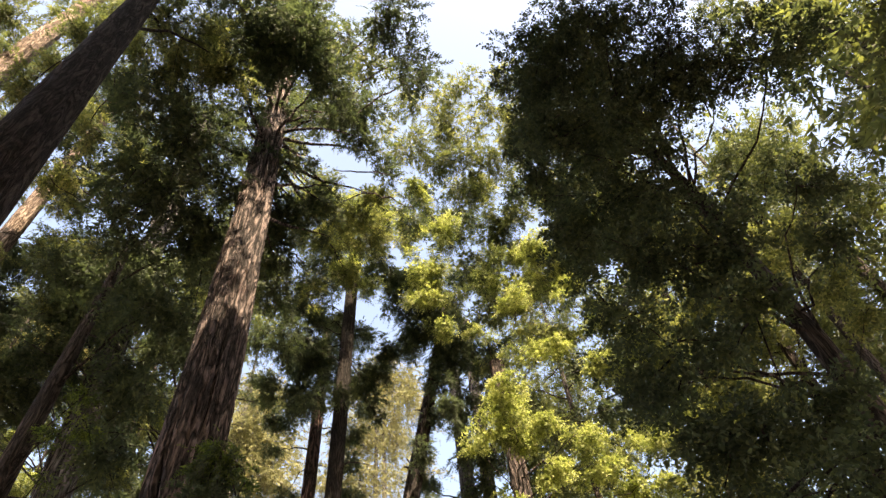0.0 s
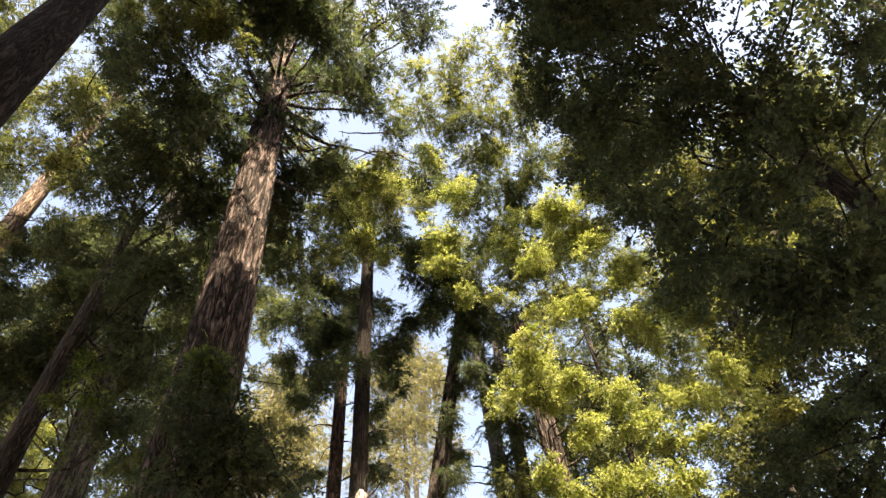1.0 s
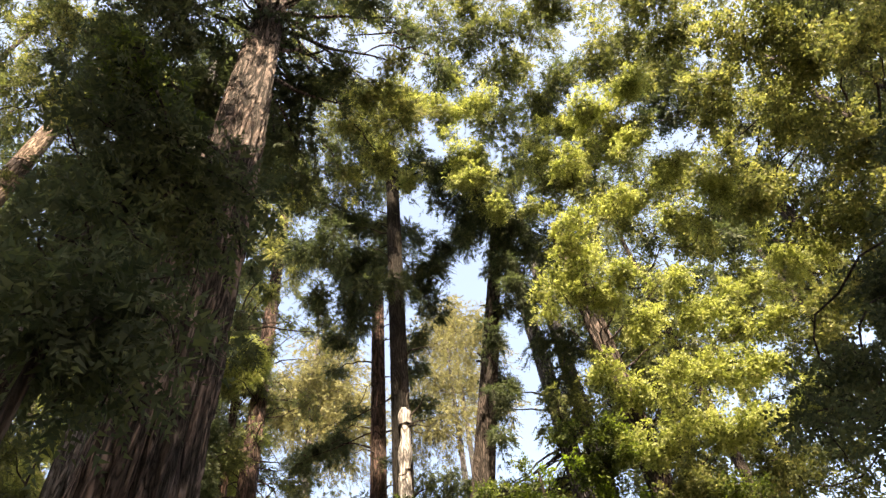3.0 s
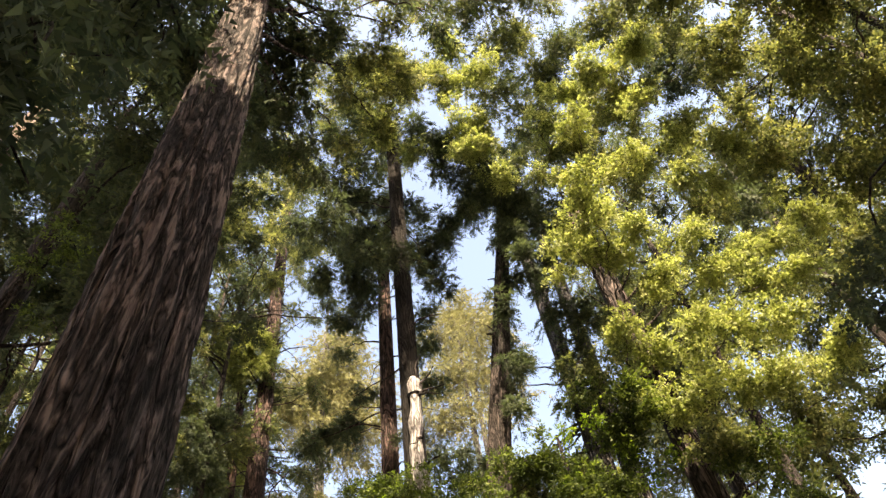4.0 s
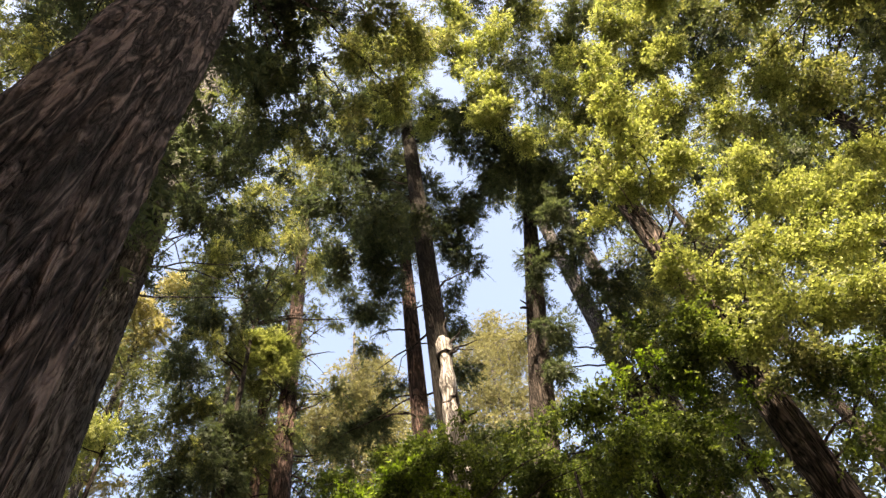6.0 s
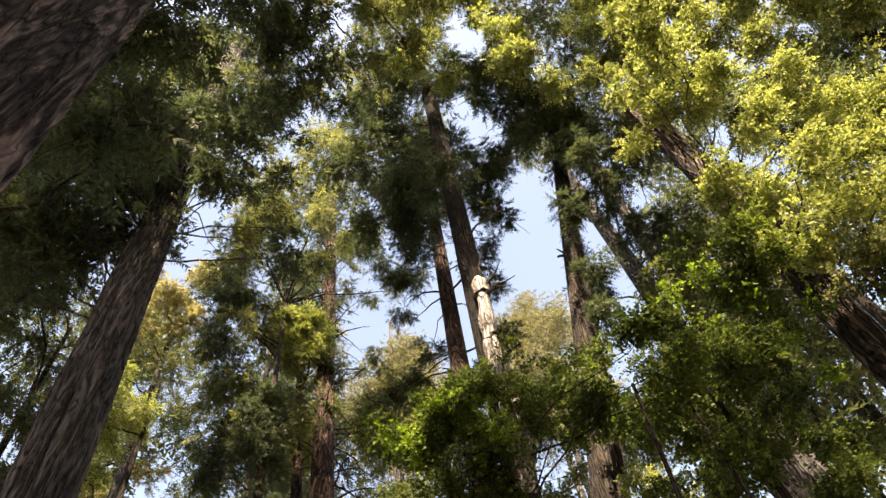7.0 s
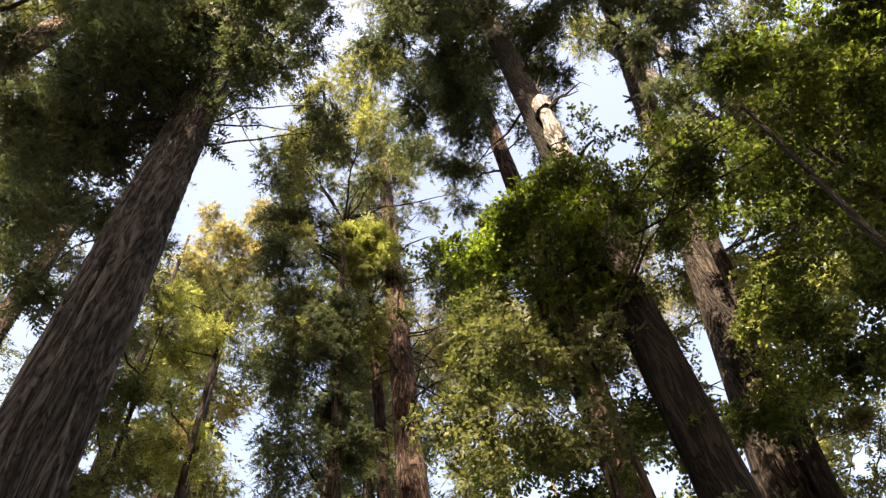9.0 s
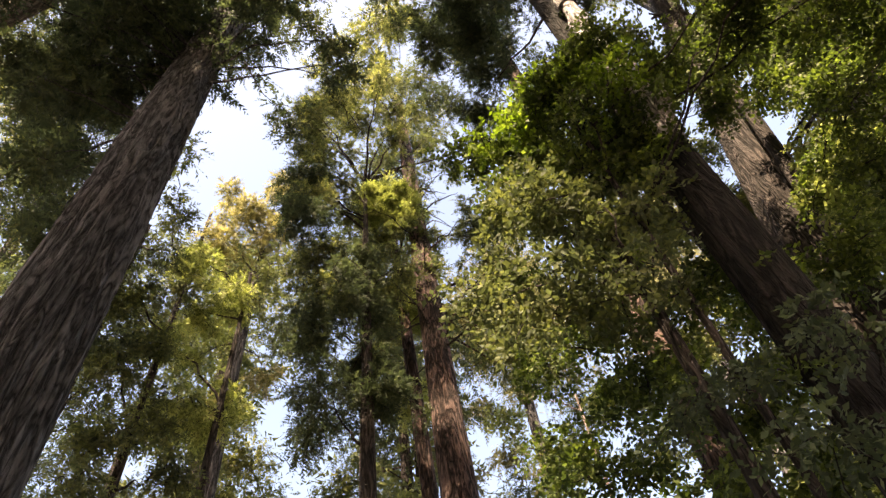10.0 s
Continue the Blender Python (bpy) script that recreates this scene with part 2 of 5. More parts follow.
def tree(name, label, category, base, lean, height, r_base, r_top, bark_mat, leaf_mat, boughs, size=0.1, density=8.0, droop=0.35,
         needle=True, clump=1.0, sides=28, step=0.5, relief=0.0, limb_drop=1.6, limb_r=0.05, flare=0.35, seed=1, more=(), crook=0.0, reach=3.6, cap=True, z0=-0.2, sweep=(0.0, 0.0), swell=0.0):
    """A tree: an empty at its foot, trunk, limbs that carry the boughs, twigs, crown of leaf blades."""
    g = np.random.default_rng(seed)
    root = new(name)
    root.location = (*base, 0)
    off = np.array([*base, 0.0])
    everything = list(boughs) + [w for _, ws, _, _, _ in more for w in ws]
    if everything and cap:
        height = min(height, max(w[2] for w in everything) + 0.3)
    zs = np.arange(z0, height + step, step)
    path = np.array([along((0, 0), lean, z) for z in zs])
    if crook:
        path[:, 0] += crook * np.sin(zs * 0.42 + seed) * np.clip(zs / 4, 0, 1)
        path[:, 1] += crook * np.sin(zs * 0.33 + 2 * seed) * np.clip(zs / 4, 0, 1)
    path[:, :2] += np.outer(np.exp(-np.clip(zs, 0, None) / 5), sweep)
    f = np.clip(zs / height, 0, 1)
    radii = r_base + (r_top - r_base) * f + r_base * flare * np.exp(-np.clip(zs, 0, None) / 0.9) + swell * np.exp(-zs / 4.5)
    v, q = tube(path, radii, sides, relief, seed)
    mesh_object("trunk", v, q, bark_mat, root)
    tv, tq, count = [], [], 0
    for bx, by, bz, br in everything:
        b = np.array([bx, by, bz]) - off
        zt = min(max(bz - limb_drop * g.uniform(-0.5, 1.4), 1.0), height * 0.97)
        a = np.array([np.interp(zt, zs, path[:, 0]), np.interp(zt, zs, path[:, 1]), zt])
        far = np.linalg.norm(b - a)
        if far > 1.7 * reach:
            continue
        if far > reach:
            a = b + (a - b) * (0.5 * reach / far)
        line = bent(a, b, 0.2 * limb_drop * g.uniform(-0.4, 1.0), 9, g)
        rr = limb_r * np.linspace(1.0, 0.22, 9) * (0.45 + 0.12 * min(far, reach))
        lv, lq = tube(line, rr if far <= reach else rr * np.linspace(0.15, 1.0, 9), 7)
        mesh_object("limb", lv, lq, bark_mat, root)
    for mat, bs, sz, dn, nd in ((leaf_mat, boughs, size, density, needle), *more):
        if bs:
            fans = sprigs([(x - off[0], y - off[1], z, r) for x, y, z, r in bs], g, nd, clump)
            for r, line, weight in fans if sz < 0.25 else ():
                for one in line[:40]:
                    wv, wq = tube(one, np.linspace(0.011, 0.004, 5) * (0.7 + 0.5 * r), 3)
                    tv.append(wv)
                    tq.append(wq + count)
                    count += len(wv)
            lv, lq = leaves(fans, g, sz, dn, droop, nd)
            mesh_object("crown", lv, lq, mat, root, smooth=False)
    if tv:
        mesh_object("twig_mass", np.concatenate(tv), np.concatenate(tq), bark_mat, root, kind="stuff")
    return tagged(root, label=label, category=category)


def spread(base, lean, z_low, z_high, r_low, r_high, k, seed, b_r):
    """Boughs whorled round a trunk between two heights."""
    g = np.random.default_rng(seed)
    rows = []
    for i in range(k):
        s = (i + g.uniform(0, 1)) / k
        z = z_low + (z_high - z_low) * s
        a = i * 2.4 + g.uniform(-0.5, 0.5)
        d = (r_low + (r_high - r_low) * s) * g.uniform(0.5, 1.0)
        rows.append((base[0] + lean[0] * z + d * math.cos(a), base[1] + lean[1] * z + d * math.sin(a), z, b_r * g.uniform(0.7, 1.2)))
    return rows


# ---- ground ----
gx, gy = np.meshgrid(np.linspace(-1, 1, 121) ** 3 * 1500, np.linspace(-1, 1, 121) ** 3 * 1500, indexing="ij")
gz = 0.06 * np.sin(gx * 0.7 + 1.3) * np.sin(gy * 0.55) + 0.03 * np.sin(gx * 2.1 + gy * 1.7)
i, j = np.meshgrid(np.arange(120), np.arange(120), indexing="ij")
ground = mesh_object("ground", np.stack([gx, gy, gz], -1).reshape(-1, 3), np.stack([i * 121 + j, (i + 1) * 121 + j, (i + 1) * 121 + j + 1, i * 121 + j + 1], -1).reshape(-1, 4), duff)
tagged(ground, "brown forest floor of redwood needle litter", "forest floor", kind="structure")

# ---- the big trees ----
SCARRED_LEAN, KNOBBED_LEAN, SLIM_LEAN, REDDISH_LEAN = (0.021, -0.034), (0.185, 0.029), (0.0, 0.066), (-0.058, 0.087)
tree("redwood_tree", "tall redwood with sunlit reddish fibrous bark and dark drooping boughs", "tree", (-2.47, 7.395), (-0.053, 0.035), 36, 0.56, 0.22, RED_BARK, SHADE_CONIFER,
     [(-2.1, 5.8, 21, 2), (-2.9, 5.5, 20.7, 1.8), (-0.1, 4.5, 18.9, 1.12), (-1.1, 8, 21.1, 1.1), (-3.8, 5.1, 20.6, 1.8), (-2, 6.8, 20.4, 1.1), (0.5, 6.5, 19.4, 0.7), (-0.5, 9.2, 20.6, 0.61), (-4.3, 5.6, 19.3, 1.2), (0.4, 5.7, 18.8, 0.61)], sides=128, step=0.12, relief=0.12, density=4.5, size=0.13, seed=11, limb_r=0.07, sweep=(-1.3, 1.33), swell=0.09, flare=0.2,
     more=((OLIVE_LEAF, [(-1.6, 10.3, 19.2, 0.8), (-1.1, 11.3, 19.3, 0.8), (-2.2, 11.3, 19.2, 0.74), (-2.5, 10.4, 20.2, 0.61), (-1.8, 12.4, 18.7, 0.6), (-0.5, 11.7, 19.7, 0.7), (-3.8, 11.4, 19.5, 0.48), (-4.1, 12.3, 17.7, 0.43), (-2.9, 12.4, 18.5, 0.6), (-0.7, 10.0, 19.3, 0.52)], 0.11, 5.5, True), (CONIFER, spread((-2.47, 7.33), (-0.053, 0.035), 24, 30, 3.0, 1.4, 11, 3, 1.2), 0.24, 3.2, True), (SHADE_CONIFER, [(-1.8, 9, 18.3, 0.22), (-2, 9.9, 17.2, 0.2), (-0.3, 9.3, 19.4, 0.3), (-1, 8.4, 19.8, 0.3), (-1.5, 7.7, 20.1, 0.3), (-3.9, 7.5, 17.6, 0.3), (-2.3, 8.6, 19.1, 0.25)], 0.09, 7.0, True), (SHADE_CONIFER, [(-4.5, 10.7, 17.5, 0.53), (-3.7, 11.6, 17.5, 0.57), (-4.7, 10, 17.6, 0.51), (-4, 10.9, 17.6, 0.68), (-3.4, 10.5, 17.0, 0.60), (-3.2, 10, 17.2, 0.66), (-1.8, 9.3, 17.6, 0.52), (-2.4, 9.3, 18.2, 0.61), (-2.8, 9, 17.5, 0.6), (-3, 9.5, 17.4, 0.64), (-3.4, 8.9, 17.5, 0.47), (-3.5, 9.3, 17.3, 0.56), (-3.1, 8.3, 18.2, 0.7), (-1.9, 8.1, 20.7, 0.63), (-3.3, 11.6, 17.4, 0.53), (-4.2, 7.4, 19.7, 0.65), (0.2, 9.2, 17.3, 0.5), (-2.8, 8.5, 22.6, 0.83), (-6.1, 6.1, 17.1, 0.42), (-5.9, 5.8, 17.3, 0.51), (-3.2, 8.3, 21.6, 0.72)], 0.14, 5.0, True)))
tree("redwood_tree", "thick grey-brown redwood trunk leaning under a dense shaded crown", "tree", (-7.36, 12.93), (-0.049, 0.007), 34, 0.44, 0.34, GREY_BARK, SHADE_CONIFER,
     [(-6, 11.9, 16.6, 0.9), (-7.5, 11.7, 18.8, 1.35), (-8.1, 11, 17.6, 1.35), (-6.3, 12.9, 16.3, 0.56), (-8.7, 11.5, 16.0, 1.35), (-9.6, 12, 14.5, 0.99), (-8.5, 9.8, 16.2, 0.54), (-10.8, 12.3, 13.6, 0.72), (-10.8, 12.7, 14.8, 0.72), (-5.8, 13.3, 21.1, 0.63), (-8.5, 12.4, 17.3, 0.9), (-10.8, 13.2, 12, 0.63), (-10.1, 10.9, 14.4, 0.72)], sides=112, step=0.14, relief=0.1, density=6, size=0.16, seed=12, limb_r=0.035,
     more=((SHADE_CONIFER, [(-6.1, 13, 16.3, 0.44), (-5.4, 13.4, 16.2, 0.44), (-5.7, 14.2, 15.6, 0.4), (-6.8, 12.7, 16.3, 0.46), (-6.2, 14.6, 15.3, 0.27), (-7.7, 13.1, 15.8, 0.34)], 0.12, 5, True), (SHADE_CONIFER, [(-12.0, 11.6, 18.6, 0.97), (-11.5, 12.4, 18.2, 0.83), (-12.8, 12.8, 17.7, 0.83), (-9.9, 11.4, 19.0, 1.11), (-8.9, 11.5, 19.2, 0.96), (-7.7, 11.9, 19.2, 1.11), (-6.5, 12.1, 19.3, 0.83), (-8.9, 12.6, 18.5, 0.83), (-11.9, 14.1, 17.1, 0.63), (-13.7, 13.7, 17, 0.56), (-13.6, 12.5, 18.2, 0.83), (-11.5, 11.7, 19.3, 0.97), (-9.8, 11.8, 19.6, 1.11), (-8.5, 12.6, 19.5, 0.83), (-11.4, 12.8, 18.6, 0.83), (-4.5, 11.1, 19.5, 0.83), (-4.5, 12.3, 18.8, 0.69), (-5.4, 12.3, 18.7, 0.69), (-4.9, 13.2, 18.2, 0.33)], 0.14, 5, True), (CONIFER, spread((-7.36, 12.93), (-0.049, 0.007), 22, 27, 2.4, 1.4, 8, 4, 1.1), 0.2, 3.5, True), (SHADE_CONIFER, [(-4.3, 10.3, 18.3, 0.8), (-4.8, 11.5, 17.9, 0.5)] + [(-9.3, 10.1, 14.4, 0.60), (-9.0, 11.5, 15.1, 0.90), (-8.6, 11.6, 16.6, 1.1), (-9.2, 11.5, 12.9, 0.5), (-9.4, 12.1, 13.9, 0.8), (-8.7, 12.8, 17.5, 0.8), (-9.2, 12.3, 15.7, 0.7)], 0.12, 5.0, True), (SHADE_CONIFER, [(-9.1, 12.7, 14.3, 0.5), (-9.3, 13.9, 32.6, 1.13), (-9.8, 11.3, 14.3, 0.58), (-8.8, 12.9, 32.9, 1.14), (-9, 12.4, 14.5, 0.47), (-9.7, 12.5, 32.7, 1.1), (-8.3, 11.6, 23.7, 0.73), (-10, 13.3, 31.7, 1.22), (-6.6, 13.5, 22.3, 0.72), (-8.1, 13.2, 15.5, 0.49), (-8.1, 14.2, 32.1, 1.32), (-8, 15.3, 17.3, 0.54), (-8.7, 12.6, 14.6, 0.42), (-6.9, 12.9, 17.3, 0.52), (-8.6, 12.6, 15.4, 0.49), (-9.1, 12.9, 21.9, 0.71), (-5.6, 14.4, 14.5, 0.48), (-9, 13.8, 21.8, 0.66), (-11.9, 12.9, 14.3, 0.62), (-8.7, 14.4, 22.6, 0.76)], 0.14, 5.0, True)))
scarred = tree("redwood_tree", "slender dark redwood with a broken grey stub on its trunk", "tree", (-2.32, 15.66), SCARRED_LEAN, 24, 0.232, 0.204, SHADED_BARK, SHADE_CONIFER,
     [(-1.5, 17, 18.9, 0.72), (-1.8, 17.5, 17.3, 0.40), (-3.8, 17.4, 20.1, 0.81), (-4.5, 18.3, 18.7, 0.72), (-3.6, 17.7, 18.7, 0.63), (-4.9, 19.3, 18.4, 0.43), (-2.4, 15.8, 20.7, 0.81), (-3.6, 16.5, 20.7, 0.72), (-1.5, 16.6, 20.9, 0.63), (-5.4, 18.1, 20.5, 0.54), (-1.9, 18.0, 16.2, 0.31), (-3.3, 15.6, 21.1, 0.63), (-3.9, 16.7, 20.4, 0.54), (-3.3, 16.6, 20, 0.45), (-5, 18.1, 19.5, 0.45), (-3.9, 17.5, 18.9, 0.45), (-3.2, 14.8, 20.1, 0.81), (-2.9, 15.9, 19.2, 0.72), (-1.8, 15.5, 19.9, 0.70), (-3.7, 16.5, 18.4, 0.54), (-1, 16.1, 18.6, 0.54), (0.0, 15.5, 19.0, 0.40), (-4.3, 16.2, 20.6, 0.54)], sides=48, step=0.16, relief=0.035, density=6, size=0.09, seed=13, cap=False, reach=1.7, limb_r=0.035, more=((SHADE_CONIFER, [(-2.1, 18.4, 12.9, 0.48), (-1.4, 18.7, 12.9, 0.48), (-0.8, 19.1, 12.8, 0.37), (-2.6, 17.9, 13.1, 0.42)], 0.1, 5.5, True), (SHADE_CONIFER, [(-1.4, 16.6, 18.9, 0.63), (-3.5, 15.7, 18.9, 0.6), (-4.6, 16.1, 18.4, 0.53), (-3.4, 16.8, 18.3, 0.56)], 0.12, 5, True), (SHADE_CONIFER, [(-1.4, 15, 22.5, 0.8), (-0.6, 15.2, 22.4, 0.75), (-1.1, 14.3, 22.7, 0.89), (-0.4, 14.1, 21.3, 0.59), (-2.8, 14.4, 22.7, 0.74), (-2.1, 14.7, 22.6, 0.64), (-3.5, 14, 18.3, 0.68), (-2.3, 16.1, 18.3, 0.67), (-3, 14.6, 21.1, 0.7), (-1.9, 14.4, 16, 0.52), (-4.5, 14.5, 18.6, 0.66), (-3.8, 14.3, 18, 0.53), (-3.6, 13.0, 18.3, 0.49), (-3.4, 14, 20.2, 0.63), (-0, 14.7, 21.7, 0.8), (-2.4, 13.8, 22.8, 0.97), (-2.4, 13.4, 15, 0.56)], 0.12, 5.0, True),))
knobbed = tree("redwood_tree", "straight grey-brown trunk with a broken knob below a dark crown", "tree", (-2.77, 17.36), KNOBBED_LEAN, 25, 0.4, 0.16, DARK_BARK, SHADE_CONIFER,
     [(0.3, 16.5, 20.9, 0.78), (1.4, 17.7, 20.1, 0.8), (1.2, 16.6, 20.9, 0.9), (-0.6, 17.2, 20.7, 0.40), (2.2, 17.1, 20.5, 0.7), (2, 17.9, 18.8, 0.5), (0.2, 16.8, 13.8, 0.56), (-0, 16.9, 12.5, 0.5), (0.3, 16.2, 15.2, 0.50), (1.0, 15.8, 17.5, 0.56), (1.2, 15.7, 16.4, 0.61)], sides=48, step=0.16, relief=0.035, density=6, size=0.09, seed=14, cap=False, reach=1.7, limb_r=0.035, more=((SHADE_CONIFER, [(0.9, 17.9, 18.5, 0.55), (0.5, 19.4, 17.9, 0.45), (1.9, 18.6, 18.6, 0.61), (-1.3, 17.3, 18.6, 0.45), (0.6, 20.4, 17.3, 0.45), (-2.8, 16.2, 18.8, 0.69), (-3.5, 15.7, 18.9, 0.6), (-4.5, 16.4, 18.2, 0.56), (-2.3, 18.1, 17.8, 0.56), (-2.2, 18.9, 17.3, 0.56), (-2.2, 19.9, 16.7, 0.63)], 0.12, 5, True), (SHADE_CONIFER, [(-1.3, 16.8, 17.7, 0.47), (-1.1, 17.2, 17.5, 0.36), (0.6, 17.6, 17.6, 0.44)], 0.12, 5, True), (SHADE_CONIFER, [(0.4, 15.7, 20.7, 0.93), (-0.7, 16.5, 20, 0.61), (1, 16.7, 20.2, 0.58), (0.9, 16.4, 20.4, 0.78), (-0.4, 15.1, 20.9, 0.67)], 0.12, 5, True), (SHADE_CONIFER, [(0.3, 16.0, 19.9, 0.65), (1.1, 16.6, 19.0, 0.47), (0.5, 15.2, 21.3, 0.8), (1.9, 16, 19.7, 0.6), (-0.7, 16.5, 19.7, 0.5), (1.1, 15.5, 20.6, 0.7)], 0.09, 6.0, True), (CONIFER, [(3.2, 17, 24.2, 0.75), (3.6, 17.3, 22.4, 0.71), (2.1, 17.6, 24, 0.98), (1.8, 18.5, 14.7, 0.58)], 0.12, 5.0, True)))
reddish = tree("redwood_tree", "tall reddish redwood with bare side limbs and a yellow-green top", "tree", (-7.05, 19.42), REDDISH_LEAN, 36, 0.37, 0.22, RUSSET_BARK, OLIVE_LEAF,
     [(-5.1, 17.2, 32.7, 1.25), (-6.8, 17.9, 31.3, 1.44), (-8.1, 19, 30.8, 1.32), (-9.8, 19, 29.2, 1.32), (-10.9, 19.1, 28.9, 1.08), (-7.6, 20.1, 28.3, 1.08), (-9.3, 20.1, 27.9, 1.08), (-10.6, 19.7, 26.5, 1.2), (-8.6, 19.5, 29.4, 1.08), (-5.5, 16.0, 34.2, 1.14), (-6.6, 20.9, 27.0, 0.78)], sides=72, step=0.16, relief=0.04, density=4.5, size=0.16, seed=15, cap=False, limb_r=0.04,
     more=((OLIVE_LEAF, [(-7.7, 16.7, 25.6, 0.69), (-9, 17.6, 24.7, 0.63), (-5.6, 16.8, 26.1, 0.78), (-7.2, 18.1, 24.9, 0.63)], 0.14, 5, True), (CONIFER, spread((-7.01, 19.41), (-0.058, 0.084), 15, 26, 2.2, 1.7, 20, 9, 0.42), 0.09, 4.5, True), (CONIFER, [(-7.8, 21, 32.2, 0.98), (-7.6, 22.8, 15.4, 0.75), (-8.9, 20.2, 16, 0.75), (-6.4, 21.1, 15.4, 0.63), (-9.2, 23.4, 15, 0.59), (-8.4, 23.3, 31.2, 1.24), (-9.3, 20.1, 16.6, 0.86), (-10.4, 18.9, 17, 0.83), (-8.1, 20.9, 19.1, 0.86), (-6.7, 23, 15.4, 0.74), (-7.2, 23.9, 15.4, 0.58), (-9.7, 19.3, 20.1, 0.8), (-8.1, 20.7, 17.5, 0.79)], 0.14, 4.5, True)))
slim = tree("redwood_tree", "slim reddish-brown trunk with low dark boughs", "tree", (-3.26, 17.42), SLIM_LEAN, 24, 0.245, 0.2, RUSSET_BARK, SHADE_CONIFER,
     [(-4.6, 19.5, 15.6, 0.7), (-5.3, 19.6, 15.3, 0.7), (-5.6, 18.9, 14.4, 0.56), (-4.2, 19.5, 16.5, 0.5)], sides=48, step=0.2, relief=0.035, density=6, size=0.09, seed=16, cap=False, limb_r=0.035, more=((CONIFER, [(-2.8, 14.9, 26.7, 1.1), (-4, 15.8, 26.3, 1), (-2.6, 16.6, 25.1, 0.9), (-4.2, 17.1, 23.6, 0.9), (-4.1, 18.3, 21.9, 0.74), (-5.7, 18.6, 23.8, 0.61), (-5.5, 17.3, 26.6, 0.8), (-4.3, 19.3, 20.1, 0.6), (-3.4, 14.0, 28.0, 0.93), (-1.2, 14, 26, 0.9)], 0.13, 5.0, True), (SHADE_CONIFER, [(-2.9, 18.6, 21.6, 0.87), (-4, 21.1, 14.3, 0.53), (-1.9, 21.3, 14.4, 0.57), (-3.1, 18.2, 22.6, 0.77), (-2.8, 17.7, 22.6, 0.76)], 0.12, 5.0, True)))
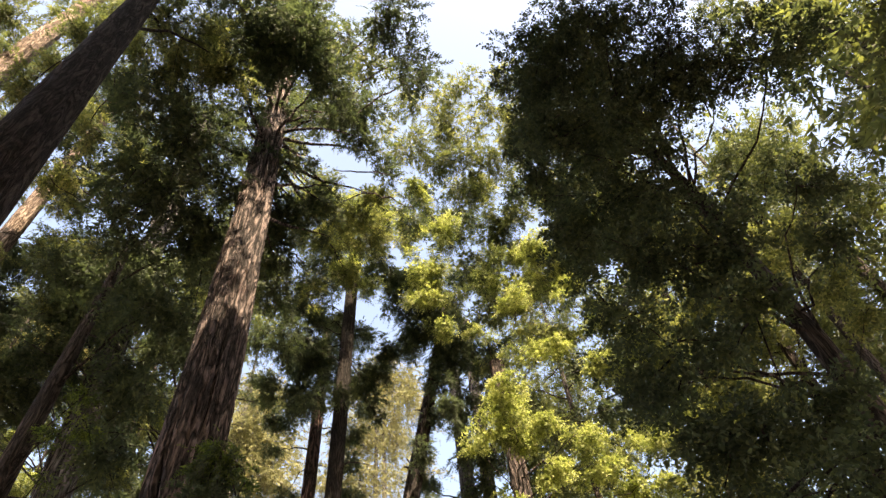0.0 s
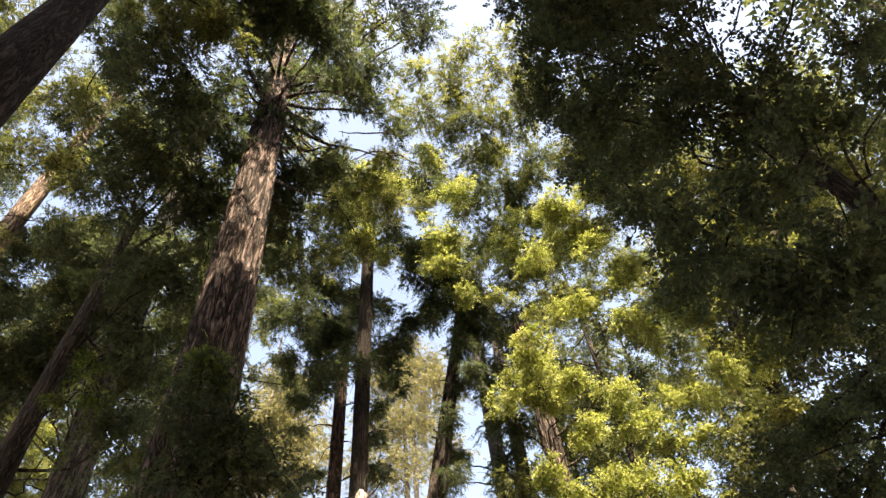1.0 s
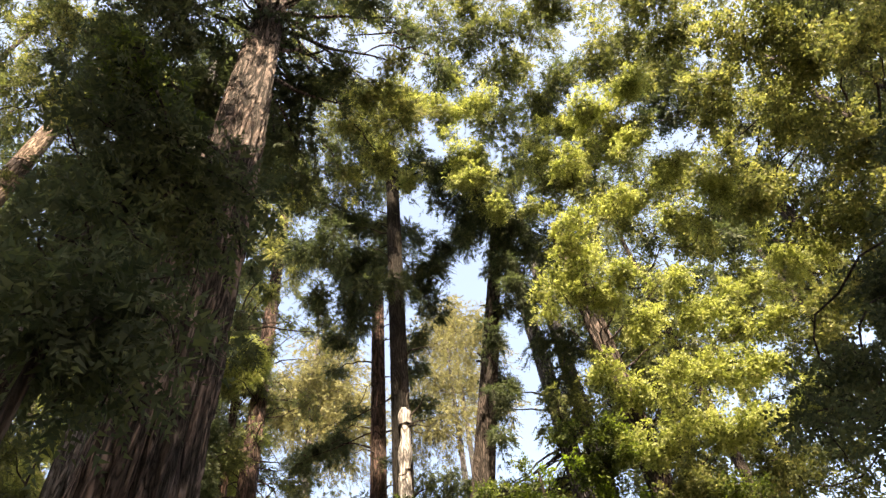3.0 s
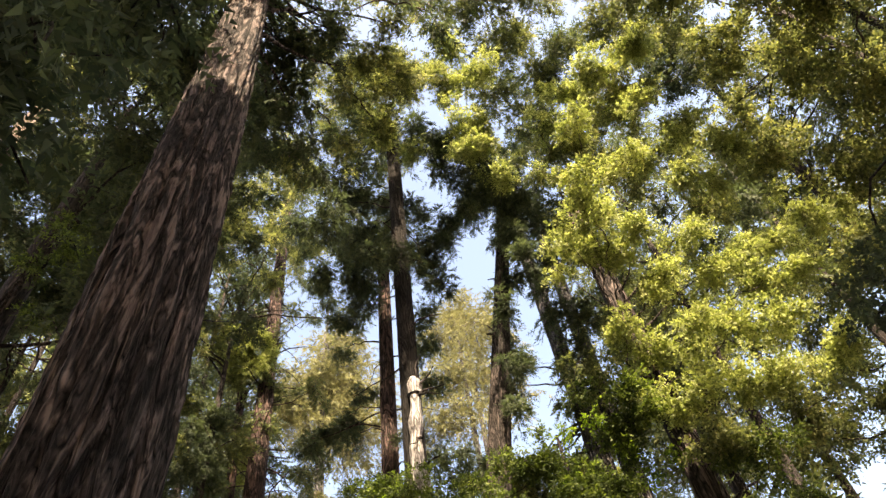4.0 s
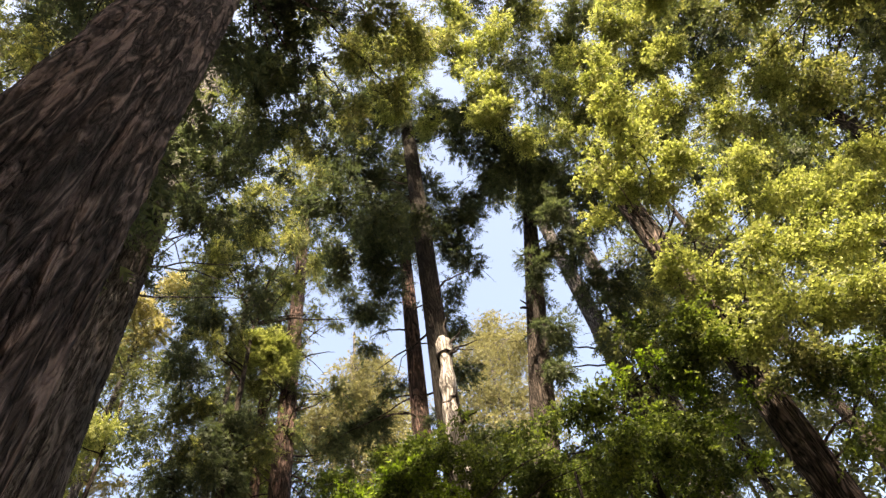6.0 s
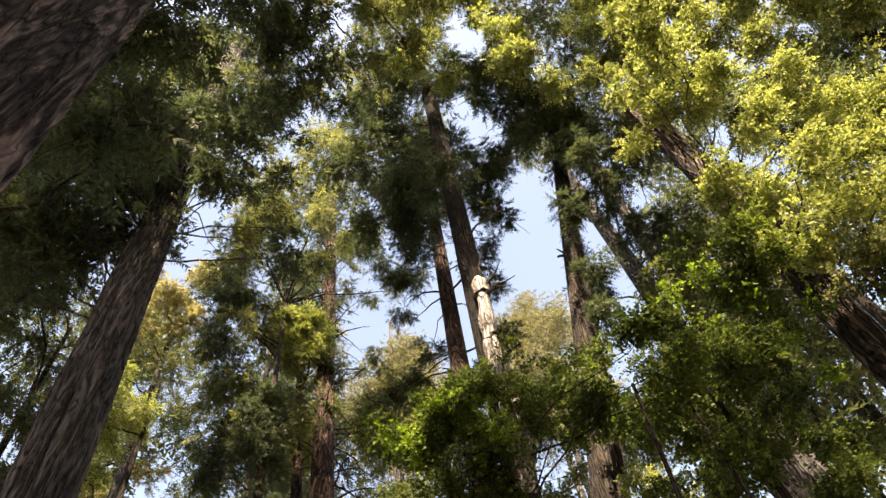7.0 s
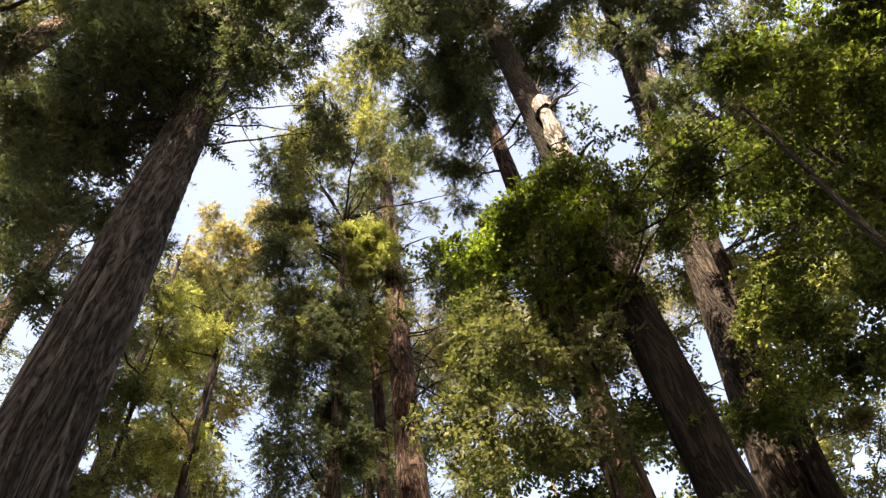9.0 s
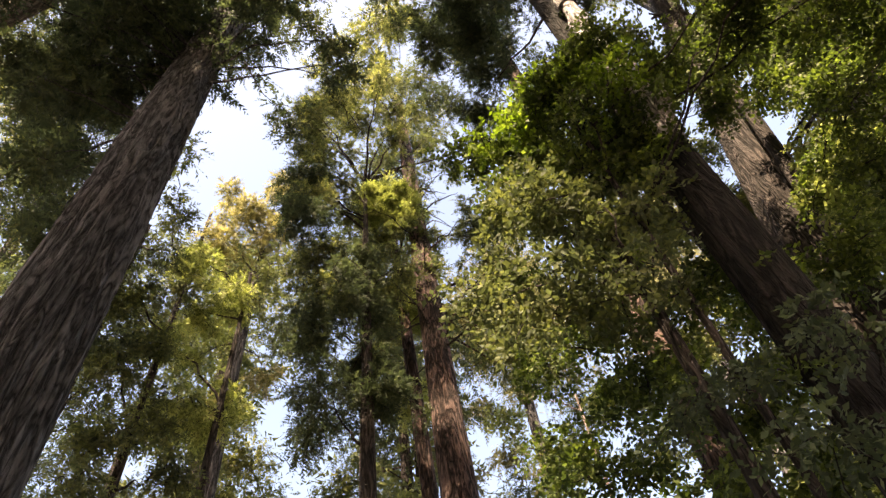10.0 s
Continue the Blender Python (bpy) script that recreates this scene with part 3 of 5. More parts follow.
tree("redwood_tree", "grey trunk with a high olive crown against the sky", "tree", (1.95, 19.27), (0.002, 0.099), 30, 0.33, 0.24, GREY_BARK, OLIVE_LEAF,
     [(7.3, 11.1, 23.1, 1.2), (7.2, 10.8, 24.4, 1), (2.7, 13.4, 26.5, 1.2), (3.4, 14.4, 24.8, 1.1), (2.3, 11.6, 27.2, 1.3), (3.6, 15.4, 23.1, 0.9), (4.5, 14.6, 23.4, 0.9), (1.3, 14.3, 25, 0.9), (5.1, 14.7, 22, 0.9), (2.4, 15.3, 23.3, 0.9), (-2.1, 11.0, 28.5, 0.86), (-4.3, 11.8, 28.0, 0.72), (0.7, 15.6, 23.2, 0.7), (4.6, 11.9, 26.8, 1.3), (6, 12.8, 25, 1.1), (4.7, 11, 27.1, 1.2), (6.5, 13.5, 23.4, 1)], sides=48, step=0.2, relief=0.045, density=5, size=0.14, seed=17, limb_drop=0.8, more=((CONIFER, [(0.4, 10.9, 24.8, 0.94), (2, 11.4, 24.4, 1.03), (3.5, 11.6, 24.4, 0.94), (0.8, 12.3, 23.8, 0.75), (6.6, 12.2, 24, 0.94), (4.4, 13.1, 23.3, 0.75), (2.6, 13.1, 24.7, 1.03), (1.4, 12.2, 25.2, 0.75), (3.8, 14.3, 24, 0.85), (6, 13.5, 24.6, 0.94)], 0.15, 4.5, True), (SHADE_CONIFER, [(1.6, 17.2, 17.6, 0.72), (1.9, 18.4, 17, 0.57), (0.3, 18.9, 16.4, 0.54), (0.2, 19.8, 15.9, 0.48), (2.5, 18.6, 17, 0.83), (2.1, 19.7, 16.2, 0.83), (3, 16.8, 18.1, 0.83)], 0.12, 5, True), (SHADE_CONIFER, [(3, 18.7, 21.7, 0.9), (2.6, 18.3, 23.2, 1), (5.3, 18, 25.2, 1.1), (8.4, 16.5, 26.1, 1.2), (5.2, 14.8, 27.7, 1.2), (2.7, 16.1, 27.7, 1.1), (2.7, 17.7, 25.8, 1), (8.6, 18.4, 20, 1.1), (9.9, 18, 22.2, 1.1), (9.9, 16.3, 25.6, 1.1), (10.5, 19, 20, 0.9), (6.7, 18.2, 21, 0.9), (3.8, 19.5, 18.4, 0.6), (6.8, 18.3, 18.3, 0.9), (11.1, 17.8, 23, 1), (2.4, 18.2, 20.7, 0.8), (3.4, 17.4, 21, 0.8), (2.4, 19.3, 17.6, 0.4)], 0.18, 4.2, True), (OLIVE_LEAF, [(0.3, 23.2, 14.3, 0.83), (1.2, 21.5, 14, 0.77), (1.1, 21, 28.9, 1.24), (-0.7, 22.1, 14.2, 0.61), (0.6, 21.8, 14.3, 0.54), (-1.2, 21.3, 14.1, 0.65), (-0.1, 22.1, 14.2, 0.55), (-0.7, 22, 14.4, 0.71), (2, 21.4, 28.6, 1.07), (2.3, 20.7, 14.3, 0.58), (0.7, 22.3, 14.2, 0.69), (-0.3, 21.5, 14.2, 0.6), (3.2, 19.5, 14.4, 0.51), (0.3, 22.1, 14.5, 0.65), (3.2, 20.1, 17.9, 0.77), (1.7, 20.6, 15.4, 0.7), (2.5, 19.1, 15, 0.76), (1.9, 19.1, 28.5, 1.07)], 0.16, 4.5, True), (OLIVE_LEAF, [(0.7, 10.5, 27.4, 0.8), (0.3, 12.1, 27.0, 0.56), (-0.7, 11.3, 27.2, 0.6), (1.8, 10.3, 27.5, 0.8), (2.5, 9.6, 27.0, 0.78), (3.5, 10.2, 26.7, 0.9), (1.9, 11, 26.5, 0.7), (4, 9.1, 25.9, 0.8), (3.6, 14.6, 20.4, 0.8), (4.3, 14.9, 18.7, 0.7), (2.9, 16.4, 19, 0.6), (5.3, 13.9, 20.6, 0.7), (1.9, 14.2, 23.4, 0.7)], 0.15, 4.5, True)))
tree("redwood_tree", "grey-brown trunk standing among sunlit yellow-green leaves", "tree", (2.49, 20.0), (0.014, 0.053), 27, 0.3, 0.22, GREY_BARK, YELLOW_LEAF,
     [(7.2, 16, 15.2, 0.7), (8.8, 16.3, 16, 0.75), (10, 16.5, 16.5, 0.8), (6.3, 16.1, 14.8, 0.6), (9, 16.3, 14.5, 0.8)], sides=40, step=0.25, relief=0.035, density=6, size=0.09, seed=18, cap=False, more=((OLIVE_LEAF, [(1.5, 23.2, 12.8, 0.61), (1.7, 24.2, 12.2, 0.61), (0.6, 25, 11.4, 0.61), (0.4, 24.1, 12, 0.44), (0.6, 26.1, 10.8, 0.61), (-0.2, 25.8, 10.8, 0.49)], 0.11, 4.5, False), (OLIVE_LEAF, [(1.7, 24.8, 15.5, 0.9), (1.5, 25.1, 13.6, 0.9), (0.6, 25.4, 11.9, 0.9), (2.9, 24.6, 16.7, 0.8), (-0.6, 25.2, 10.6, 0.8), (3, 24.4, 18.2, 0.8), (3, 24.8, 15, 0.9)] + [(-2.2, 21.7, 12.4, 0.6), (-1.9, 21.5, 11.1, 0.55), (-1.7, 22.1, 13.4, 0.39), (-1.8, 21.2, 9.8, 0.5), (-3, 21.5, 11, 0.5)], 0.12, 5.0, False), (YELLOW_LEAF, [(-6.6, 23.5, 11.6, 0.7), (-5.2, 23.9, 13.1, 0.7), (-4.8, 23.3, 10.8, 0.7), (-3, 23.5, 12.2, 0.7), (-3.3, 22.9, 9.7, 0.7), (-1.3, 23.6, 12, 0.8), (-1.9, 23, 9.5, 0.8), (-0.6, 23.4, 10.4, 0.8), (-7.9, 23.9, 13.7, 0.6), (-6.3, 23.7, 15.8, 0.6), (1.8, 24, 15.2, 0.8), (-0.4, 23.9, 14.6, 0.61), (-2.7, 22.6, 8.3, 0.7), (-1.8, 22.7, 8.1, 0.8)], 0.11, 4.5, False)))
# The lowest boughs take darker leaf colours, painting the shade under the crown.
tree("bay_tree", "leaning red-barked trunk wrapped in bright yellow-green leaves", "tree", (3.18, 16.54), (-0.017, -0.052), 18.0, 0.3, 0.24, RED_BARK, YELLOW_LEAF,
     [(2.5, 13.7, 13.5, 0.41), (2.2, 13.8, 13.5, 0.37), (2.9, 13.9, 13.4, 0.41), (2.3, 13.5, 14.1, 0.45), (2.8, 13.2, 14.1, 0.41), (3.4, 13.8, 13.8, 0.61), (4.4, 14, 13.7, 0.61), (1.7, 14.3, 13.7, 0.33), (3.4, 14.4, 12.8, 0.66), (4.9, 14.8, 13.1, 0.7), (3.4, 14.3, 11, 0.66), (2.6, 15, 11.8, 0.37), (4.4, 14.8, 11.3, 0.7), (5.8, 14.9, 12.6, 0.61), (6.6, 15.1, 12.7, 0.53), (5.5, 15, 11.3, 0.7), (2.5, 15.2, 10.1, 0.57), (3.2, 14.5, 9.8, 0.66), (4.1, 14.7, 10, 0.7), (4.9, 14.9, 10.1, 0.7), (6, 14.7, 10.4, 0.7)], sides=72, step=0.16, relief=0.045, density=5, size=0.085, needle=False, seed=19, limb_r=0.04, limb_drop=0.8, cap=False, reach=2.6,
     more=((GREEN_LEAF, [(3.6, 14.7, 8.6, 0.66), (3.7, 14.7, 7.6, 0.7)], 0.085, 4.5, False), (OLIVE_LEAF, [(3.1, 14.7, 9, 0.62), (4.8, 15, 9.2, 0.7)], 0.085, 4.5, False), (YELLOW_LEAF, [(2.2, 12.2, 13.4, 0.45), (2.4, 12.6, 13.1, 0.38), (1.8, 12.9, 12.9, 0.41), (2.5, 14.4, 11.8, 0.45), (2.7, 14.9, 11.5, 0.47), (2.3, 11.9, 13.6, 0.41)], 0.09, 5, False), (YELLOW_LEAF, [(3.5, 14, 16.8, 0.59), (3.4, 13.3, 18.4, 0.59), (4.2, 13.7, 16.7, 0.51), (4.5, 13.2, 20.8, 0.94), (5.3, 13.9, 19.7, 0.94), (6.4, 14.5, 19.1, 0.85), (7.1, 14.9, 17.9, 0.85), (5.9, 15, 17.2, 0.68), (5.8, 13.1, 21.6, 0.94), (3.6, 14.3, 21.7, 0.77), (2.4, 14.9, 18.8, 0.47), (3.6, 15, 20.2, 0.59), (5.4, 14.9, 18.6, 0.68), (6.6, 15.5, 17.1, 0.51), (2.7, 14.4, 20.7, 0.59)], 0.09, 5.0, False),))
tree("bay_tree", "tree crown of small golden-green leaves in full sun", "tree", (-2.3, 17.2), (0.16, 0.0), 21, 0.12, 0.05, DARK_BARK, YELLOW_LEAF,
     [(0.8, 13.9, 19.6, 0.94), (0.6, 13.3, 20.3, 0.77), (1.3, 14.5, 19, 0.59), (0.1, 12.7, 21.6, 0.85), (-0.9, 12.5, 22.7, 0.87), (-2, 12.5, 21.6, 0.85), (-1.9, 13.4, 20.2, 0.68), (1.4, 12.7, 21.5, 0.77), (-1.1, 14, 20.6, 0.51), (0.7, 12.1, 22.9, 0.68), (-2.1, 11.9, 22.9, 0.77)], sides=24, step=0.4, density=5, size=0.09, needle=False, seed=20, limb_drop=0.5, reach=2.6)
tree("redwood_tree", "tall dark green redwood crown behind the sunlit leaves", "tree", (11.0, 18.5), (0.0, -0.02), 32, 0.5, 0.1, DARK_BARK, CONIFER,
     [(11.7, 15.8, 22.5, 1.6), (12.5, 15.2, 21, 1.6), (11.3, 16.8, 24.7, 1.4), (11.6, 17.9, 21.4, 1.2), (12.3, 17.3, 20, 1.3), (10, 19.4, 22.7, 1.2), (10.2, 15.9, 26.8, 1.5), (11.9, 14.8, 24.1, 1.5), (10.8, 19, 22.4, 1.1), (9.8, 15.3, 28.4, 1.5)], sides=24, step=0.5, density=5, size=0.18, seed=21, more=((YELLOW_LEAF, [(8, 17.5, 17.1, 0.49), (8.9, 17.3, 17.3, 0.49), (9.7, 17.3, 17.3, 0.49), (10.5, 17.2, 17.4, 0.46), (7.2, 17.7, 17, 0.43), (9, 18, 16.8, 0.49), (6.5, 18, 16.7, 0.49), (8.6, 16.6, 17.7, 0.37)], 0.11, 5.5, True),))
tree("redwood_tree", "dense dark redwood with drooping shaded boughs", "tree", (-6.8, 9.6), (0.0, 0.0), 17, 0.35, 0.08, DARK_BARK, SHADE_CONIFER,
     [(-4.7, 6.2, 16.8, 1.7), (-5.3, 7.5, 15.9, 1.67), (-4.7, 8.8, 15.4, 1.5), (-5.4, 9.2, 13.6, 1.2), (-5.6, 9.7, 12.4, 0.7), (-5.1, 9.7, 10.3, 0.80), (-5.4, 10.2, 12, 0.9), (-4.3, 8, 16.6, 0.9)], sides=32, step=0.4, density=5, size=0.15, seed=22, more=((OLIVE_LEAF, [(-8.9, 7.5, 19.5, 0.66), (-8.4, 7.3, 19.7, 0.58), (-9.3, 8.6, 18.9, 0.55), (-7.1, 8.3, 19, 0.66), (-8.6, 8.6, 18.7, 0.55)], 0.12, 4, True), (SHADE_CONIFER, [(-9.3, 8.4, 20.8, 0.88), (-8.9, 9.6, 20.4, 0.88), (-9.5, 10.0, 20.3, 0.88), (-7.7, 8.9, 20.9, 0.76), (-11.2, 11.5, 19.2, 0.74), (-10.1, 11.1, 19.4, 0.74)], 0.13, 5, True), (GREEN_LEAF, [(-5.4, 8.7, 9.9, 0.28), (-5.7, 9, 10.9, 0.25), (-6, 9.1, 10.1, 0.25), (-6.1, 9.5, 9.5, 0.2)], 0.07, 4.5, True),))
tree("redwood_tree", "huge dark trunk in shade with a few green boughs", "tree", (-4.34, 3.95), (-0.039, -0.02), 30, 0.51, 0.2, DARK_BARK, OLIVE_LEAF,
     [(-4.6, 4.5, 17.4, 1), (-3.6, 5, 16.5, 0.8), (-4.9, 5.4, 17.1, 0.7), (-8, 5.6, 16.8, 0.6), (-8, 5.5, 18, 0.5), (-7.1, 6.6, 16.9, 0.47), (-5.9, 5.2, 17.9, 0.6)], sides=60, step=0.25, relief=0.035, density=6, size=0.11, seed=23, more=((OLIVE_LEAF, [(-8.5, 8.7, 17.1, 0.32), (-8.4, 9.5, 16.8, 0.27), (-9.8, 9.5, 16.5, 0.27), (-7.7, 9.6, 16.8, 0.27), (-10.1, 11.4, 15.4, 0.23), (-9.0, 10.7, 15.9, 0.21)], 0.09, 5, True),))
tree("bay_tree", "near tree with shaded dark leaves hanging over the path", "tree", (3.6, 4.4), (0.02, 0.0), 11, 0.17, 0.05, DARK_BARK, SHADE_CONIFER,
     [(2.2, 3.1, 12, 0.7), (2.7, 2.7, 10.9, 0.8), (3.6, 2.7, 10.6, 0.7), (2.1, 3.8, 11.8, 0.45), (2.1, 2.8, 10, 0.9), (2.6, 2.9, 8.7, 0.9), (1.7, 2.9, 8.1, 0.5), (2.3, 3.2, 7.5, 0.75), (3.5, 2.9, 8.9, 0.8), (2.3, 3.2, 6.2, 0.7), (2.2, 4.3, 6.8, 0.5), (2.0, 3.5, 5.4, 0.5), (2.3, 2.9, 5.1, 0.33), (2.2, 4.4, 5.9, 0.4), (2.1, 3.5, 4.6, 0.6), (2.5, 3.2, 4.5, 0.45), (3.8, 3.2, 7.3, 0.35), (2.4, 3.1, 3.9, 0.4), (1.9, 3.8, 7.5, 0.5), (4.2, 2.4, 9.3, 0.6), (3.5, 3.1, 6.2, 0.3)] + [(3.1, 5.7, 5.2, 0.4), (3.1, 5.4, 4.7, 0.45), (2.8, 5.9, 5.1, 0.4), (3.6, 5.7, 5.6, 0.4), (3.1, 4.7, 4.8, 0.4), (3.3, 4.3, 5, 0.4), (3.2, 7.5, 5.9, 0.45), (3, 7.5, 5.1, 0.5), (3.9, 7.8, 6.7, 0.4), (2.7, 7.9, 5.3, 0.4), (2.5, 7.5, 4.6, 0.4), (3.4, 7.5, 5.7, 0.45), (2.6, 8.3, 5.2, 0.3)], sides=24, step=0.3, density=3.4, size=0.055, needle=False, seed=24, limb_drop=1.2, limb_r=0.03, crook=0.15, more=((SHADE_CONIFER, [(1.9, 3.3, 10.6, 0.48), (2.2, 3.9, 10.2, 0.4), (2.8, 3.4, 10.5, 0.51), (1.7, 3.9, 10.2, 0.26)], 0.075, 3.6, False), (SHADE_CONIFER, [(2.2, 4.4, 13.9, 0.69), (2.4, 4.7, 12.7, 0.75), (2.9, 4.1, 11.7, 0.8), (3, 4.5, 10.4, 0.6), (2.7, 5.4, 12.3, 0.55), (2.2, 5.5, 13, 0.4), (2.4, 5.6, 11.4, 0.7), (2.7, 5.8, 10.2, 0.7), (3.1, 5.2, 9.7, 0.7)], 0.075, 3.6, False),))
tree("redwood_sapling", "young shaded redwood with soft dark green sprays", "sapling", (-1.55, 4.85), (0.0, 0.0), 5.4, 0.05, 0.01, DARK_BARK, SHADE_CONIFER,
     [(-1.6, 4.5, 5.5, 0.22), (-1.7, 4.7, 5.2, 0.33), (-1.4, 4.7, 5.2, 0.36), (-1.3, 4.9, 5.2, 0.26), (-1.7, 4.8, 4.9, 0.26), (-1.3, 4.9, 4.8, 0.42), (-1.5, 4.8, 4.3, 0.42), (-1.2, 5.1, 4.7, 0.2), (-1.3, 4.9, 3.9, 0.42), (-1.4, 4.8, 3.8, 0.36)], sides=14, step=0.25, density=5, size=0.06, seed=25, limb_drop=0.4, limb_r=0.012, flare=0.1, more=((GREEN_LEAF, [(-1.5, 4.5, 5.6, 0.2), (-1.6, 4.5, 5.5, 0.16), (-1.4, 4.6, 5.5, 0.16)], 0.05, 5.0, True),))

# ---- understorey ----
# Lower boughs wear the darker needle colour to paint their shade.
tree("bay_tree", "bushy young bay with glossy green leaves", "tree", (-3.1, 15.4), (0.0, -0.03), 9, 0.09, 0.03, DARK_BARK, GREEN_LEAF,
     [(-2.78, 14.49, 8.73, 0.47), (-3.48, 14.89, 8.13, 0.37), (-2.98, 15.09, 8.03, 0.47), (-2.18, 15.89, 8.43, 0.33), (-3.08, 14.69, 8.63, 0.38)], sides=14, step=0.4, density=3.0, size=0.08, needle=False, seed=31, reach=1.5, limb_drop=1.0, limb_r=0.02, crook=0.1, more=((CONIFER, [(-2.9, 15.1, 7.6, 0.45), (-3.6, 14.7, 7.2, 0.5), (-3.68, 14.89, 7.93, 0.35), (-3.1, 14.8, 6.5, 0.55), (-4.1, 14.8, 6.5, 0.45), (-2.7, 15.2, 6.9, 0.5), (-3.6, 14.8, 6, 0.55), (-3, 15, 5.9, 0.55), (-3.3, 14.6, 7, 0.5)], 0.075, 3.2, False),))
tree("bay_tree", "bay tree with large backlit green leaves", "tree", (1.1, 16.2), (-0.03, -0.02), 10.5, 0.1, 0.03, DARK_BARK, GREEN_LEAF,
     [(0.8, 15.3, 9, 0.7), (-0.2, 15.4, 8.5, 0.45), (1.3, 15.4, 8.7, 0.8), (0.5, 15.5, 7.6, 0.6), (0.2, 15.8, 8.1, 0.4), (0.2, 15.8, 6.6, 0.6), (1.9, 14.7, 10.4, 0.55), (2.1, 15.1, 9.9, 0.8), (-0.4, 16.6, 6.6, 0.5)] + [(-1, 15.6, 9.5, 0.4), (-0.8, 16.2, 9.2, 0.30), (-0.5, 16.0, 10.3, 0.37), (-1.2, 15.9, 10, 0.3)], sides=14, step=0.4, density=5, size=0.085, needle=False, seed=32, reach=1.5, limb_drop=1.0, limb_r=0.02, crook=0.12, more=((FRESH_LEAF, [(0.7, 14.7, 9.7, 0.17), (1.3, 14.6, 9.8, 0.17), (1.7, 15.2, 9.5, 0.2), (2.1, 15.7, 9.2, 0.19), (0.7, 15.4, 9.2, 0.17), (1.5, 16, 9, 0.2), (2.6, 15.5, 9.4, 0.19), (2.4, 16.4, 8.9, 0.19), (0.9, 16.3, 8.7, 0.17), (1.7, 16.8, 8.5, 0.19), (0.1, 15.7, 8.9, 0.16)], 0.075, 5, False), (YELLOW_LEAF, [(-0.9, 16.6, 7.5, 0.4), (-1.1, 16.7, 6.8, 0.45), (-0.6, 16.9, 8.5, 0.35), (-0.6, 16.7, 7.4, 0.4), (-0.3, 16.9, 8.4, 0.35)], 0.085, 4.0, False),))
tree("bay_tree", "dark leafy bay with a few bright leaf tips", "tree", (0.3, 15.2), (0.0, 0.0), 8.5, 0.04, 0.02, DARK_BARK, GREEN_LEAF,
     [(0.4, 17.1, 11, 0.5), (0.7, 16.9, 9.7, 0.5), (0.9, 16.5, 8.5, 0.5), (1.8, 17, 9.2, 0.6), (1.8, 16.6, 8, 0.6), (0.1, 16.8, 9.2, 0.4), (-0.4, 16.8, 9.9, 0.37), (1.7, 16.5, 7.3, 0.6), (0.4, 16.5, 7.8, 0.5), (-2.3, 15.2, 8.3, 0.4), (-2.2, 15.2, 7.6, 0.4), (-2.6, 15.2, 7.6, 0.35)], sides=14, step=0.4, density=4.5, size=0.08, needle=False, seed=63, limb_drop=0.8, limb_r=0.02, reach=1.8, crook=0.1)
tree("bay_sapling", "thin dark leaning sapling stem with sparse leaves", "sapling", (-0.84, 14.19), (0.054, -0.03), 7.6, 0.05, 0.02, DARK_BARK, GREEN_LEAF,
     [(-0.1, 15.2, 8.2, 0.17), (-0.4, 15.2, 8.1, 0.15), (-0, 15.4, 6.6, 0.15)], sides=14, step=0.3, density=4, size=0.07, needle=False, seed=67, limb_drop=0.4, limb_r=0.015, reach=1.0, flare=0.2, cap=False)
tree("bay_tree", "low spreading bay with sunlit leaf tips", "tree", (-2.75, 15.7), (0.0, -0.08), 9.5, 0.045, 0.02, DARK_BARK, GREEN_LEAF,
     [(-2.9, 15.1, 9.72, 0.47), (-2.5, 15.2, 9.22, 0.56), (-3.4, 15.1, 9.02, 0.48), (-1.7, 15.3, 9.22, 0.33), (0.1, 14.4, 8.82, 0.47), (0.2, 14.4, 8.12, 0.47), (0.8, 14.8, 8.22, 0.42), (-0.8, 14.9, 8.22, 0.45), (-4, 15, 9.42, 0.42), (-2.1, 15.1, 8.62, 0.56)], sides=14, step=0.4, density=6, size=0.085, needle=False, seed=33, limb_drop=1.4, limb_r=0.022, more=((FRESH_LEAF, [(-2.9, 14.6, 8.92, 0.33), (-2.4, 14.6, 9.12, 0.3), (-3.3, 14.7, 8.62, 0.3), (-3.7, 14.8, 9.12, 0.24), (-2.2, 14.6, 8.32, 0.28)], 0.085, 4.5, False),))
tree("redwood_tree", "dark narrow redwood hung with dense shaded foliage", "tree", (-8.9, 19.4), (0.0, 0.0), 22, 0.22, 0.05, DARK_BARK, SHADE_CONIFER,
     [(-9.9, 18, 18.1, 1.1), (-9.2, 18.5, 15.7, 1.1), (-9.7, 18.5, 14.1, 0.95), (-9.2, 19.5, 15, 0.8), (-9.6, 19, 12.3, 1.1), (-8.7, 19.7, 12.2, 0.8), (-10, 18, 20.5, 1), (-8.9, 19.2, 16.7, 0.7), (-9.2, 19.6, 13.5, 0.8)], sides=24, step=0.4, density=7, size=0.11, seed=34, more=((OLIVE_LEAF, [(-9.6, 18.5, 17.2, 0.8), (-9.8, 18.7, 15.4, 0.8), (-9.1, 18.2, 20.4, 0.8), (-8.8, 16.8, 21.9, 0.8), (-9.3, 16.9, 22.3, 0.7), (-9.5, 18, 19, 0.6), (-7.9, 19.6, 15.7, 0.5), (-6.7, 17.4, 23, 0.5), (-8.6, 17.5, 25, 0.9), (-7.8, 19.2, 23.2, 0.7), (-9.5, 17.8, 21.7, 0.8), (-6.9, 19.5, 24.1, 0.6), (-7.0, 20.4, 22.3, 0.40), (-8.6, 16.6, 25.5, 0.67), (-9.5, 17, 23.3, 0.7), (-5.5, 20.5, 21.4, 0.40)], 0.12, 5.0, True),))
